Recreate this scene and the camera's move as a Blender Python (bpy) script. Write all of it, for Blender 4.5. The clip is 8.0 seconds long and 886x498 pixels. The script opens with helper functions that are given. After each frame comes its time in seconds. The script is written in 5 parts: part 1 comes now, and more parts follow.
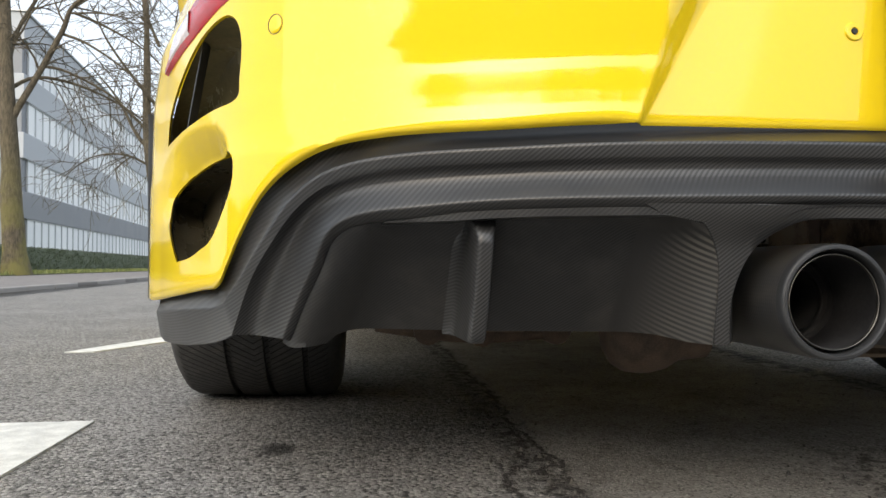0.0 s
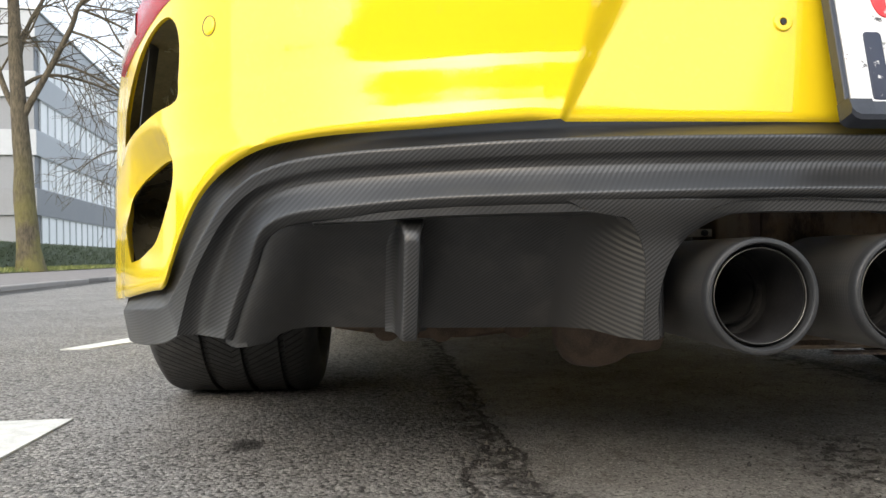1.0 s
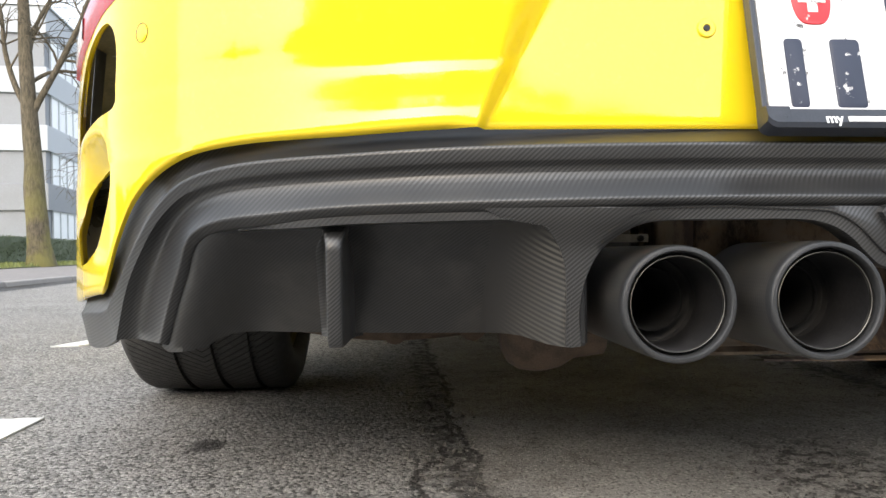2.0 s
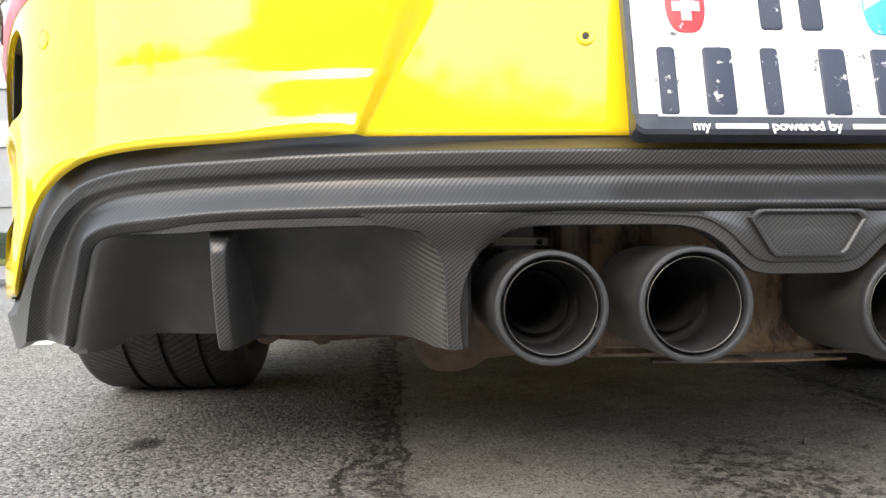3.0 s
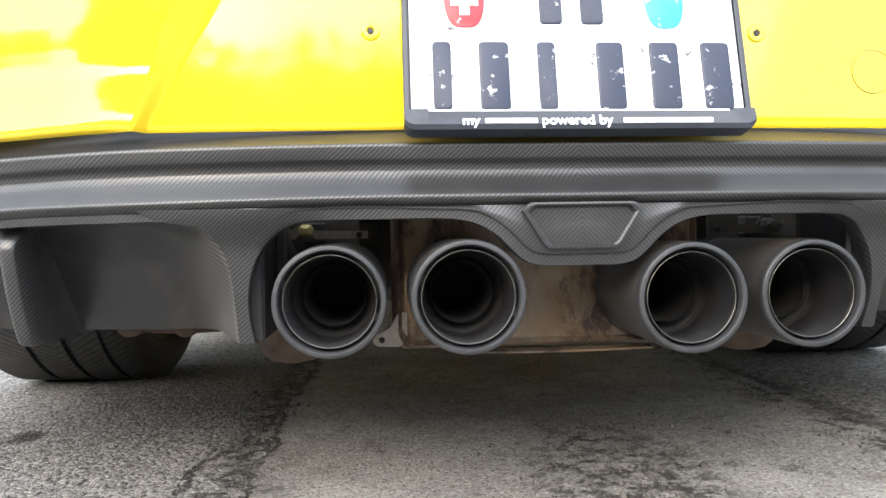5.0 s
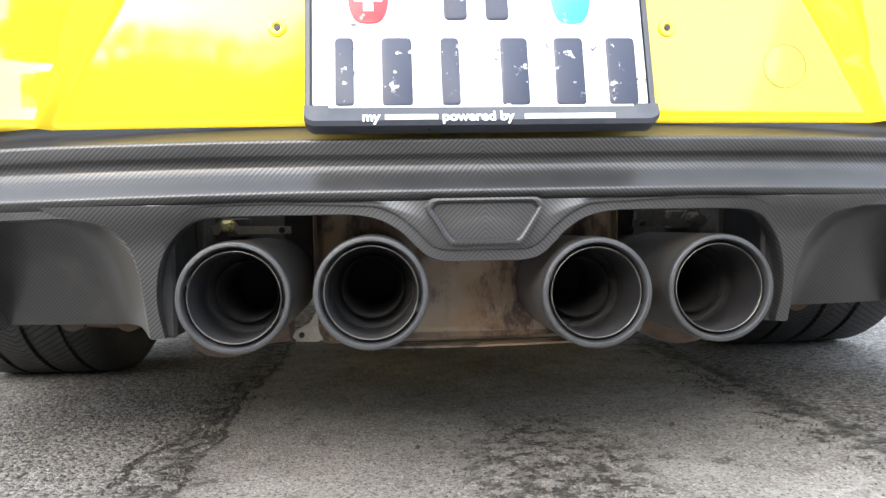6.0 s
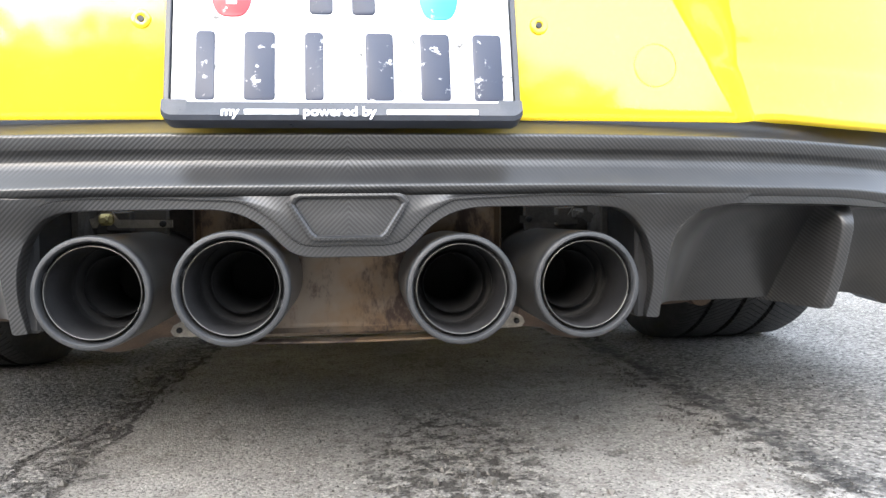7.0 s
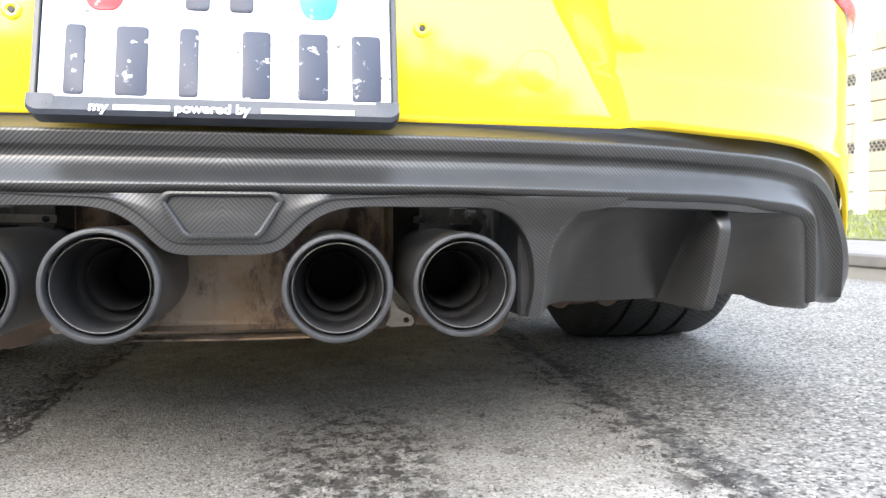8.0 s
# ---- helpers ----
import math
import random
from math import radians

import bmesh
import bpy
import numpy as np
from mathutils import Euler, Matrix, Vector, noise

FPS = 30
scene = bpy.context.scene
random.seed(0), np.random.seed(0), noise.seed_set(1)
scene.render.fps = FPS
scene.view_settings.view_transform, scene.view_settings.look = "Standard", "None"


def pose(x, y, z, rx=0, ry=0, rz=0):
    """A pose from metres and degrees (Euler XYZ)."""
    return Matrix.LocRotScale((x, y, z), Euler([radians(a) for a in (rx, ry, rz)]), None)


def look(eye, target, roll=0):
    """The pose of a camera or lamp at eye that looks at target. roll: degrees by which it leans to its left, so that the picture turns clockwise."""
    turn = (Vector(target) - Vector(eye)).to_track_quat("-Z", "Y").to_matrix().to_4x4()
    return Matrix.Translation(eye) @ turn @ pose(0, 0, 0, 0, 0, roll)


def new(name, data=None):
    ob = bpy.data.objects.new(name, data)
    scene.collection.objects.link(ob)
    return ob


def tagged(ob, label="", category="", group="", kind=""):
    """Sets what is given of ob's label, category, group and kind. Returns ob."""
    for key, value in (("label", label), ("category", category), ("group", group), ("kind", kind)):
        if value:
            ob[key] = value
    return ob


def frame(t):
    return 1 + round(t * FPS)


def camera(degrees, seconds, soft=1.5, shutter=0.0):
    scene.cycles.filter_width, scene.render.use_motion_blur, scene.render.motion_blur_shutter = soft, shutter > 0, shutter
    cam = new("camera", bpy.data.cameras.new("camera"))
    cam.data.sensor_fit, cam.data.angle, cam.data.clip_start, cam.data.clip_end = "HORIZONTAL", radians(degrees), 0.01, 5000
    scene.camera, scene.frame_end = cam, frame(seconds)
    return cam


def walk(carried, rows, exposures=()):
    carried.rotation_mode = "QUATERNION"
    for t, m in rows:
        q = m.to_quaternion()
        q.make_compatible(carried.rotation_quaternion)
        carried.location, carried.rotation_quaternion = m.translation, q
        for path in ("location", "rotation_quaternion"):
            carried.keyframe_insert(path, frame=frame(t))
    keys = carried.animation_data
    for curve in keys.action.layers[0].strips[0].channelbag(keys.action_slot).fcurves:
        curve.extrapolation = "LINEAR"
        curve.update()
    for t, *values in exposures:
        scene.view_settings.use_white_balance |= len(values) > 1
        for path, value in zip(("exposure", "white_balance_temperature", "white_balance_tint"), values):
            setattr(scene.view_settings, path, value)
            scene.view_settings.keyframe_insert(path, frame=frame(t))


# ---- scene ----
cam = camera(62.2, 8.0)
PATH = [
    (0, (-0.617, -0.614, 0.28), (-0.408, 1.375, 0.327), -0.2),
    (0.5, (-0.58, -0.62, 0.28), (-0.392, 1.371, 0.315), -0.7),
    (1, (-0.542, -0.623, 0.287), (-0.368, 1.37, 0.307), -1.1),
    (2.5, (-0.415, -0.64, 0.299), (-0.276, 1.355, 0.301), -1.0),
    (3, (-0.358, -0.651, 0.302), (-0.218, 1.344, 0.298), -1.1),
    (3.5, (-0.31, -0.658, 0.303), (-0.161, 1.337, 0.296), -1.1),
    (4, (-0.267, -0.664, 0.303), (-0.108, 1.33, 0.288), -1.6),
    (4.5, (-0.218, -0.668, 0.304), (-0.059, 1.325, 0.275), -1.6),
    (6, (-0.086, -0.681, 0.307), (0.061, 1.312, 0.24), -1.8),
    (6.5, (-0.038, -0.686, 0.309), (0.138, 1.304, 0.225), -1.9),
    (7, (0.008, -0.69, 0.308), (0.232, 1.296, 0.217), -1.4),
    (7.5, (0.046, -0.696, 0.306), (0.323, 1.283, 0.21), -0.9),
    (8, (0.08, -0.706, 0.31), (0.416, 1.262, 0.209), -0.5),
]
walk(cam, [(t, look(eye, target, roll)) for t, eye, target, roll in PATH],
     [(0.0, 0.37, 6400, 8), (1.0, 0.62, 6350, 8), (2.5, 1.12, 6300, 9), (4.5, 1.53, 6150, 9), (6.5, 1.86, 5950, 9), (8.0, 1.94, 5900, 9)])

# ---- light ----
SUN_AZ, SUN_EL = 207.0, 28.0   # degrees clockwise from +y, and up
world = bpy.data.worlds.new("sky")
scene.world = world
world.use_nodes = True
wn, wl = world.node_tree.nodes, world.node_tree.links
sky = wn.new("ShaderNodeTexSky")
sky.sky_type, sky.sun_disc = "NISHITA", False
sky.sun_elevation, sky.sun_rotation = radians(SUN_EL), radians(SUN_AZ)
sky.air_density, sky.dust_density = 1.0, 7.0
veil = wn.new("ShaderNodeMix")           # thin white cloud over the whole sky
veil.data_type = "RGBA"
veil.inputs["Factor"].default_value = 0.5
veil.inputs["B"].default_value = (8.6, 9.0, 9.6, 1)
wl.new(sky.outputs["Color"], veil.inputs["A"])
wl.new(veil.outputs["Result"], wn["Background"].inputs["Color"])
wn["Background"].inputs["Strength"].default_value = 0.168
sun = new("sun", bpy.data.lights.new("sun", "SUN"))
sun.data.energy, sun.data.angle, sun.data.color = 1.85, radians(105), (1.0, 0.96, 0.90)
az, el = radians(SUN_AZ), radians(SUN_EL)
sun.matrix_world = look((math.sin(az) * math.cos(el) * 30, math.cos(az) * math.cos(el) * 30, math.sin(el) * 30), (0, 0, 0))


# ---- materials ----
class Nodes:
    """A node material in the making."""

    def __init__(self, name):
        self.mat = bpy.data.materials.new(name)
        self.mat.use_nodes = True
        self.n, self.l = self.mat.node_tree.nodes, self.mat.node_tree.links
        self.bsdf = self.n["Principled BSDF"]
        tc = self.n.new("ShaderNodeTexCoord")
        self.co = tc.outputs["Object"]
        sep = self.n.new("ShaderNodeSeparateXYZ")
        self.l.new(self.co, sep.inputs[0])
        self.x, self.y, self.z = sep.outputs

    def put(self, socket, value):
        if isinstance(value, bpy.types.NodeSocket):
            self.l.new(value, socket)
        elif isinstance(value, tuple):
            socket.default_value = (*value, 1) if len(value) == 3 and len(socket.default_value) == 4 else value
        else:
            socket.default_value = value

    def op(self, what, a, b=0.0, c=0.0):
        m = self.n.new("ShaderNodeMath")
        m.operation = what
        for s, v in zip(m.inputs, (a, b, c)):
            self.put(s, v)
        return m.outputs[0]

    def noise(self, scale, detail=4.0, rough=0.55, co=None, stretch=None):
        t = self.n.new("ShaderNodeTexNoise")
        t.inputs["Scale"].default_value = scale
        t.inputs["Detail"].default_value = detail
        t.inputs["Roughness"].default_value = rough
        co = co or self.co
        if stretch:
            mp = self.n.new("ShaderNodeMapping")
            mp.inputs["Scale"].default_value = stretch
            self.l.new(co, mp.inputs["Vector"])
            co = mp.outputs[0]
        self.l.new(co, t.inputs["Vector"])
        return t.outputs["Fac"]

    def shaken(self, scale, amount):
        """The coordinates, shaken by noise, so that cells lose their even outlines."""
        t = self.n.new("ShaderNodeTexNoise")
        t.inputs["Scale"].default_value = scale
        self.l.new(self.co, t.inputs["Vector"])
        m = self.n.new("ShaderNodeVectorMath")
        m.operation = "MULTIPLY_ADD"
        self.l.new(t.outputs["Color"], m.inputs[0])
        m.inputs[1].default_value = (amount, amount, amount)
        self.l.new(self.co, m.inputs[2])
        return m.outputs[0]

    def cells(self, scale, feature="F1", rand=1.0, co=None):
        t = self.n.new("ShaderNodeTexVoronoi")
        t.feature = feature
        t.inputs["Scale"].default_value = scale
        t.inputs["Randomness"].default_value = rand
        self.l.new(co or self.co, t.inputs["Vector"])
        return t.outputs

    def ramp(self, value, lo, hi, a=0.0, b=1.0):
        m = self.n.new("ShaderNodeMapRange")
        m.interpolation_type = "SMOOTHSTEP"
        for s, v in zip(m.inputs, (value, lo, hi, a, b)):
            self.put(s, v)
        return m.outputs[0]

    def mix(self, fac, a, b):
        m = self.n.new("ShaderNodeMix")
        m.data_type = "RGBA"
        self.put(m.inputs["Factor"], fac)
        self.put(m.inputs["A"], a)
        self.put(m.inputs["B"], b)
        return m.outputs["Result"]

    def random(self):
        return self.n.new("ShaderNodeObjectInfo").outputs["Random"]

    def bump(self, height, strength=0.3, distance=0.001):
        b = self.n.new("ShaderNodeBump")
        b.inputs["Strength"].default_value = strength
        b.inputs["Distance"].default_value = distance
        self.l.new(height, b.inputs["Height"])
        self.l.new(b.outputs[0], self.bsdf.inputs["Normal"])

    def done(self, color, rough=0.5, metal=0.0, **more):
        for key, v in (("Base Color", color), ("Roughness", rough), ("Metallic", metal), *((k.replace("_", " "), v) for k, v in more.items())):
            self.put(self.bsdf.inputs[key], v)
        return self.mat


def plain(name, color, rough=0.5, metal=0.0, vary=0.25, scale=30.0, bump=0.1, **more):
    """A surface of one colour with blotches and fine grain."""
    k = Nodes(name)
    n1, n2 = k.noise(scale, 5), k.noise(scale * 14, 2)
    v = k.op("ADD", k.op("MULTIPLY", n1, 0.7), k.op("MULTIPLY", n2, 0.3))
    dark = tuple(c * (1 - vary) for c in color)
    lite = tuple(min(1, c * (1 + vary)) for c in color)
    col = k.mix(k.ramp(v, 0.3, 0.7), dark, lite)
    k.bump(n2, bump, 0.0008)
    return k.done(col, k.ramp(n1, 0.3, 0.7, rough * 0.85, min(1, rough * 1.15)), metal, **more)


def yellow_paint():
    k = Nodes("yellow_paint")
    big, fine = k.noise(7, 4), k.noise(900, 1)
    dust = k.ramp(k.noise(60, 6, 0.7), 0.55, 0.85, 0.0, 0.10)
    col = k.mix(dust, k.mix(big, (0.88, 0.632, 0.014), (0.92, 0.67, 0.016)), (0.62, 0.50, 0.28))
    k.bump(fine, 0.015, 0.0002)
    return k.done(col, 0.34, 0.0, Specular_IOR_Level=0.0, Coat_Weight=1.0, Coat_Roughness=k.ramp(big, 0.3, 0.7, 0.05, 0.09), Coat_IOR=1.62)


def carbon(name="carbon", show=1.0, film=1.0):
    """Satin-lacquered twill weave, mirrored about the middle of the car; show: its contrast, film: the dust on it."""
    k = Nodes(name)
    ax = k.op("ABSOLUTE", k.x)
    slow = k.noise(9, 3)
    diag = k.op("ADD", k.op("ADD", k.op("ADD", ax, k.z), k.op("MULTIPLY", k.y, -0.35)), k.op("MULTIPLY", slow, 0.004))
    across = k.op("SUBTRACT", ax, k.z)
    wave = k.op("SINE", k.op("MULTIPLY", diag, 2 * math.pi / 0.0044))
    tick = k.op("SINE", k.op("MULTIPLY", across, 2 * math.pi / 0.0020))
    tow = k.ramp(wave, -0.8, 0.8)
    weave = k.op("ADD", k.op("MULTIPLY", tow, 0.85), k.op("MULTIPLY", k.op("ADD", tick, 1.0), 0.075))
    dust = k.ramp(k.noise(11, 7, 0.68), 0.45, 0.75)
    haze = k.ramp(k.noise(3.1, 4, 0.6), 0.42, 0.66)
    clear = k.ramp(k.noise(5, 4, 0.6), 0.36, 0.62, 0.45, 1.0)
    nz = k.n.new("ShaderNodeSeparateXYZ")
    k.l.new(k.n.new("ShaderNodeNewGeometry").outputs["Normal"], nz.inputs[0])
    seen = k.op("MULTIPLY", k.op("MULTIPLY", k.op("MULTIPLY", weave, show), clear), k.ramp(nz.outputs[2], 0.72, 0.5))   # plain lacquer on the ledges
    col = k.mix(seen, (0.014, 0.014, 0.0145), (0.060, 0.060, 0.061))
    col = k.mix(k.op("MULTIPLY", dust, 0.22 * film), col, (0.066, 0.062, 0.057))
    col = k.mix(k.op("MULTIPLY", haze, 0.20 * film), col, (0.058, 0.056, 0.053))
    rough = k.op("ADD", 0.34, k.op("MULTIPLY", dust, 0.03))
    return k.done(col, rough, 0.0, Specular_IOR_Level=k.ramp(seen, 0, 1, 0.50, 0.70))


def carbon_drawn():
    """The same weave drawn out over a tight curve, its tows wider and paler."""
    k = Nodes("carbon_drawn")
    ax = k.op("ABSOLUTE", k.x)
    run = k.op("ADD", k.op("SUBTRACT", k.z, k.op("MULTIPLY", ax, 0.45)), k.op("MULTIPLY", k.op("POWER", k.op("SUBTRACT", ax, 0.30), 2.0), -2.5))
    tow = k.ramp(k.op("SINE", k.op("MULTIPLY", run, 2 * math.pi / 0.0047)), -0.7, 0.8)
    fade = k.op("MULTIPLY", k.ramp(k.noise(8, 3), 0.30, 0.6, 0.55, 1.0), k.op("MULTIPLY", k.ramp(ax, 0.358, 0.322), k.ramp(k.z, 0.316, 0.294)))
    col = k.mix(k.op("MULTIPLY", tow, fade), k.mix(fade, (0.029, 0.028, 0.0275), (0.022, 0.022, 0.022)), (0.125, 0.118, 0.105))
    return k.done(col, 0.29, 0.0, Specular_IOR_Level=0.56)


def sleeve_weave():
    """Fine cross-wound weave on the tailpipe sleeves."""
    k = Nodes("sleeve_weave")
    ang = k.op("ARCTAN2", k.x, k.z)
    a = k.op("SINE", k.op("MULTIPLY", k.y, 2 * math.pi / 0.0032))
    b = k.op("SINE", k.op("MULTIPLY", ang, 90))
    w = k.op("ADD", k.op("MULTIPLY", a, 0.35), k.op("MULTIPLY", b, 0.15))
    w = k.op("ADD", w, 0.5)
    dust = k.ramp(k.noise(40, 5, 0.65), 0.4, 0.75)
    col = k.mix(k.op("MULTIPLY", dust, 0.5), k.mix(w, (0.018, 0.018, 0.018), (0.045, 0.044, 0.043)), (0.07, 0.063, 0.055))
    k.bump(w, 0.15, 0.0004)
    return k.done(col, 0.42, 0.0, Coat_Weight=0.2, Coat_Roughness=0.3)


def stained_steel():
    k = Nodes("stained_steel")
    a, b, c = k.noise(9, 5, 0.6), k.noise(27, 8, 0.74, stretch=(1.3, 1, 0.6)), k.noise(140, 3)
    col = k.mix(k.ramp(a, 0.40, 0.60), (0.165, 0.112, 0.066), (0.180, 0.146, 0.114))
    col = k.mix(k.ramp(b, 0.47, 0.61), col, (0.066, 0.046, 0.038))
    k.bump(c, 0.15, 0.0005)
    return k.done(col, k.ramp(b, 0.4, 0.7, 0.5, 0.75), 0.6)


def asphalt():
    """Worn road with a long repair strip between two ragged seams, ravelled in its middle."""
    k = Nodes("asphalt")
    wob = k.op("MULTIPLY", k.op("SUBTRACT", k.noise(5, 5, 0.6), 0.5), 0.10)
    xw = k.op("ADD", k.x, wob)
    near = k.op("MULTIPLY", k.ramp(k.y, -4.5, -4.0), k.ramp(k.y, 5.2, 4.6))
    patch = k.op("MULTIPLY", k.op("MULTIPLY", k.ramp(xw, -0.405, -0.335), k.ramp(xw, 0.535, 0.515)), near)
    rough_co = k.shaken(260, 0.0055)
    stones = k.cells(185, co=rough_co)
    fines = k.cells(330, co=rough_co)
    tint = k.noise(2.2, 6, 0.6)
    grain = k.noise(900, 2)
    road = k.mix(k.ramp(tint, 0.35, 0.68), (0.215, 0.207, 0.195), (0.305, 0.294, 0.278))
    sepc = k.n.new("ShaderNodeSeparateColor")
    k.l.new(stones["Color"], sepc.inputs[0])
    pick = sepc.outputs[0]
    road = k.mix(k.ramp(pick, 0.6, 0.98, 0.0, 0.9), road, (0.45, 0.432, 0.40))
    road = k.mix(k.ramp(pick, 0.0, 0.42, 0.85, 0.0), road, (0.045, 0.043, 0.04))
    sepf = k.n.new("ShaderNodeSeparateColor")
    k.l.new(fines["Color"], sepf.inputs[0])
    strip = k.mix(k.ramp(k.noise(4, 6, 0.65), 0.35, 0.7), (0.275, 0.263, 0.244), (0.43, 0.411, 0.383))
    strip = k.mix(k.ramp(sepf.outputs[0], 0.66, 0.98, 0.0, 0.85), strip, (0.52, 0.495, 0.45))
    strip = k.mix(k.ramp(sepf.outputs[1], 0.0, 0.38, 0.75, 0.0), strip, (0.065, 0.06, 0.054))
    strip = k.mix(k.op("MULTIPLY", k.ramp(k.noise(21, 8, 0.75), 0.50, 0.68), 0.55), strip, (0.11, 0.096, 0.08))
    col = k.mix(patch, road, strip)
    gap = k.op("MULTIPLY", k.ramp(stones["Distance"], 0.35, 0.75), k.op("SUBTRACT", 1.0, k.op("MULTIPLY", patch, 0.6)))
    col = k.mix(k.op("MULTIPLY", gap, 0.35), col, (0.045, 0.043, 0.04))
    # seams: broken dark cracks beside the strip, bitumen beside its far edge
    crumble = k.noise(26, 6, 0.7)
    seam_a = k.op("MULTIPLY", k.ramp(k.op("ABSOLUTE", k.op("ADD", xw, 0.375)), 0.055, 0.006), k.ramp(crumble, 0.46, 0.55))
    seam_b = k.op("MULTIPLY", k.ramp(k.op("ABSOLUTE", k.op("SUBTRACT", xw, 0.505)), 0.055, 0.006), k.ramp(crumble, 0.49, 0.58))
    jag = k.op("ADD", xw, k.op("MULTIPLY", k.op("SUBTRACT", k.noise(22, 5, 0.65), 0.5), 0.06))
    fissure = k.op("MULTIPLY", k.ramp(k.op("ABSOLUTE", k.op("ADD", jag, 0.352)), 0.009, 0.003), k.ramp(k.noise(9, 3), 0.36, 0.48))
    slant = k.op("ADD", k.op("ADD", jag, 0.345), k.op("MULTIPLY", k.op("SUBTRACT", 0.75, k.y), 0.17))
    branch = k.op("MULTIPLY", k.ramp(k.op("ABSOLUTE", slant), 0.010, 0.003), k.op("MULTIPLY", k.ramp(k.noise(11, 3), 0.38, 0.48), k.ramp(k.y, 0.85, 0.6)))
    seam_a = k.op("MAXIMUM", seam_a, k.op("MAXIMUM", fissure, branch))
    seal = k.op("MULTIPLY", k.ramp(k.op("ABSOLUTE", k.op("SUBTRACT", xw, 0.55)), 0.034, 0.02), k.ramp(k.noise(24, 6, 0.7), 0.38, 0.60, 0.08, 0.75))
    heart = k.op("ADD", k.op("POWER", k.op("DIVIDE", k.op("SUBTRACT", xw, 0.115), 0.13), 2.0), k.op("POWER", k.op("DIVIDE", k.op("SUBTRACT", k.y, 0.16), 0.36), 2.0))
    ravel = k.op("MULTIPLY", k.ramp(heart, 1.15, 0.25), k.ramp(k.noise(34, 6, 0.72), 0.48, 0.58))
    scuff = k.op("MULTIPLY", k.ramp(k.noise(7, 6, 0.7), 0.56, 0.66), k.op("MULTIPLY", k.ramp(k.noise(45, 5, 0.7), 0.46, 0.58), patch))
    hole = k.op("MAXIMUM", k.op("MAXIMUM", k.op("MULTIPLY", seam_a, near), k.op("MULTIPLY", seam_b, near)), k.op("MAXIMUM", ravel, k.op("MULTIPLY", scuff, 0.7)))
    col = k.mix(k.op("MULTIPLY", seal, near), col, (0.026, 0.027, 0.030))
    col = k.mix(k.op("MULTIPLY", hole, 0.80), col, (0.034, 0.030, 0.027))
    drop = k.op("ADD", k.op("POWER", k.op("SUBTRACT", xw, -0.757), 2.0), k.op("POWER", k.op("MULTIPLY", k.op("SUBTRACT", k.y, 0.54), 0.8), 2.0))
    drip = k.op("MULTIPLY", k.ramp(k.op("ADD", drop, k.op("MULTIPLY", k.noise(70, 4), 0.0012)), 0.0021, 0.0009), 0.8)
    col = k.mix(drip, col, (0.016, 0.014, 0.013))
    oil = k.op("MULTIPLY", k.ramp(k.noise(1.6, 4), 0.5, 0.68), 0.35)
    col = k.mix(k.op("MULTIPLY", oil, patch), col, (0.035, 0.032, 0.03))
    h = k.op("ADD", k.op("MULTIPLY", k.op("SUBTRACT", 1.0, stones["Distance"]), k.op("SUBTRACT", 1.0, k.op("MULTIPLY", patch, 0.65))), k.op("MULTIPLY", k.op("SUBTRACT", 1.0, fines["Distance"]), 0.4))
    h = k.op("SUBTRACT", k.op("ADD", h, k.op("MULTIPLY", grain, 0.25)), k.op("MULTIPLY", hole, 2.2))
    k.bump(h, 0.85, 0.0045)
    return k.done(col, k.ramp(tint, 0.3, 0.7, 0.78, 0.92), 0.0, Specular_IOR_Level=0.2)


def tyre_rubber():
    """Winter tread: fine angled sipes across the ribs."""
    k = Nodes("tyre_rubber")
    ang = k.op("ARCTAN2", k.y, k.z)
    run = k.op("MULTIPLY", ang, 0.345)
    ax = k.op("ABSOLUTE", k.x)
    cut = k.op("SINE", k.op("MULTIPLY", k.op("ADD", run, k.op("MULTIPLY", ax, 0.75)), 2 * math.pi / 0.0165))
    fine = k.op("SINE", k.op("MULTIPLY", k.op("ADD", run, k.op("MULTIPLY", k.op("SINE", k.op("MULTIPLY", k.x, 420)), 0.0009)), 2 * math.pi / 0.0055))
    on = k.ramp(ax, 0.143, 0.136)
    slot = k.op("MULTIPLY", k.ramp(cut, 0.74, 0.93), on)
    hair = k.op("MULTIPLY", k.ramp(fine, 0.86, 0.98), k.op("MULTIPLY", on, 0.6))
    cutall = k.op("MAXIMUM", slot, hair)
    dust = k.ramp(k.noise(40, 6, 0.7), 0.4, 0.75)
    col = k.mix(cutall, k.mix(k.op("MULTIPLY", dust, 0.6), (0.044, 0.043, 0.042), (0.09, 0.086, 0.08)), (0.006, 0.006, 0.006))
    k.bump(k.op("SUBTRACT", k.op("MULTIPLY", k.noise(700, 2), 0.08), cutall), 0.8, 0.003)
    return k.done(col, 0.78)


def plate_white():
    k = Nodes("plate_white")
    n, m = k.noise(46, 7, 0.72), k.noise(15, 4, 0.6)
    chip = k.op("MULTIPLY", k.ramp(n, 0.565, 0.61), k.ramp(m, 0.44, 0.52))
    col = k.mix(chip, k.mix(k.ramp(m, 0.3, 0.7), (0.72, 0.73, 0.74), (0.80, 0.80, 0.80)), (0.06, 0.058, 0.055))
    k.bump(n, 0.1, 0.0006)
    return k.done(col, 0.38)


def worn_ink(name, color):
    k = Nodes(name)
    n = k.noise(70, 7, 0.72)
    col = k.mix(k.ramp(n, 0.60, 0.66), color, (0.70, 0.70, 0.69))
    return k.done(col, 0.45)


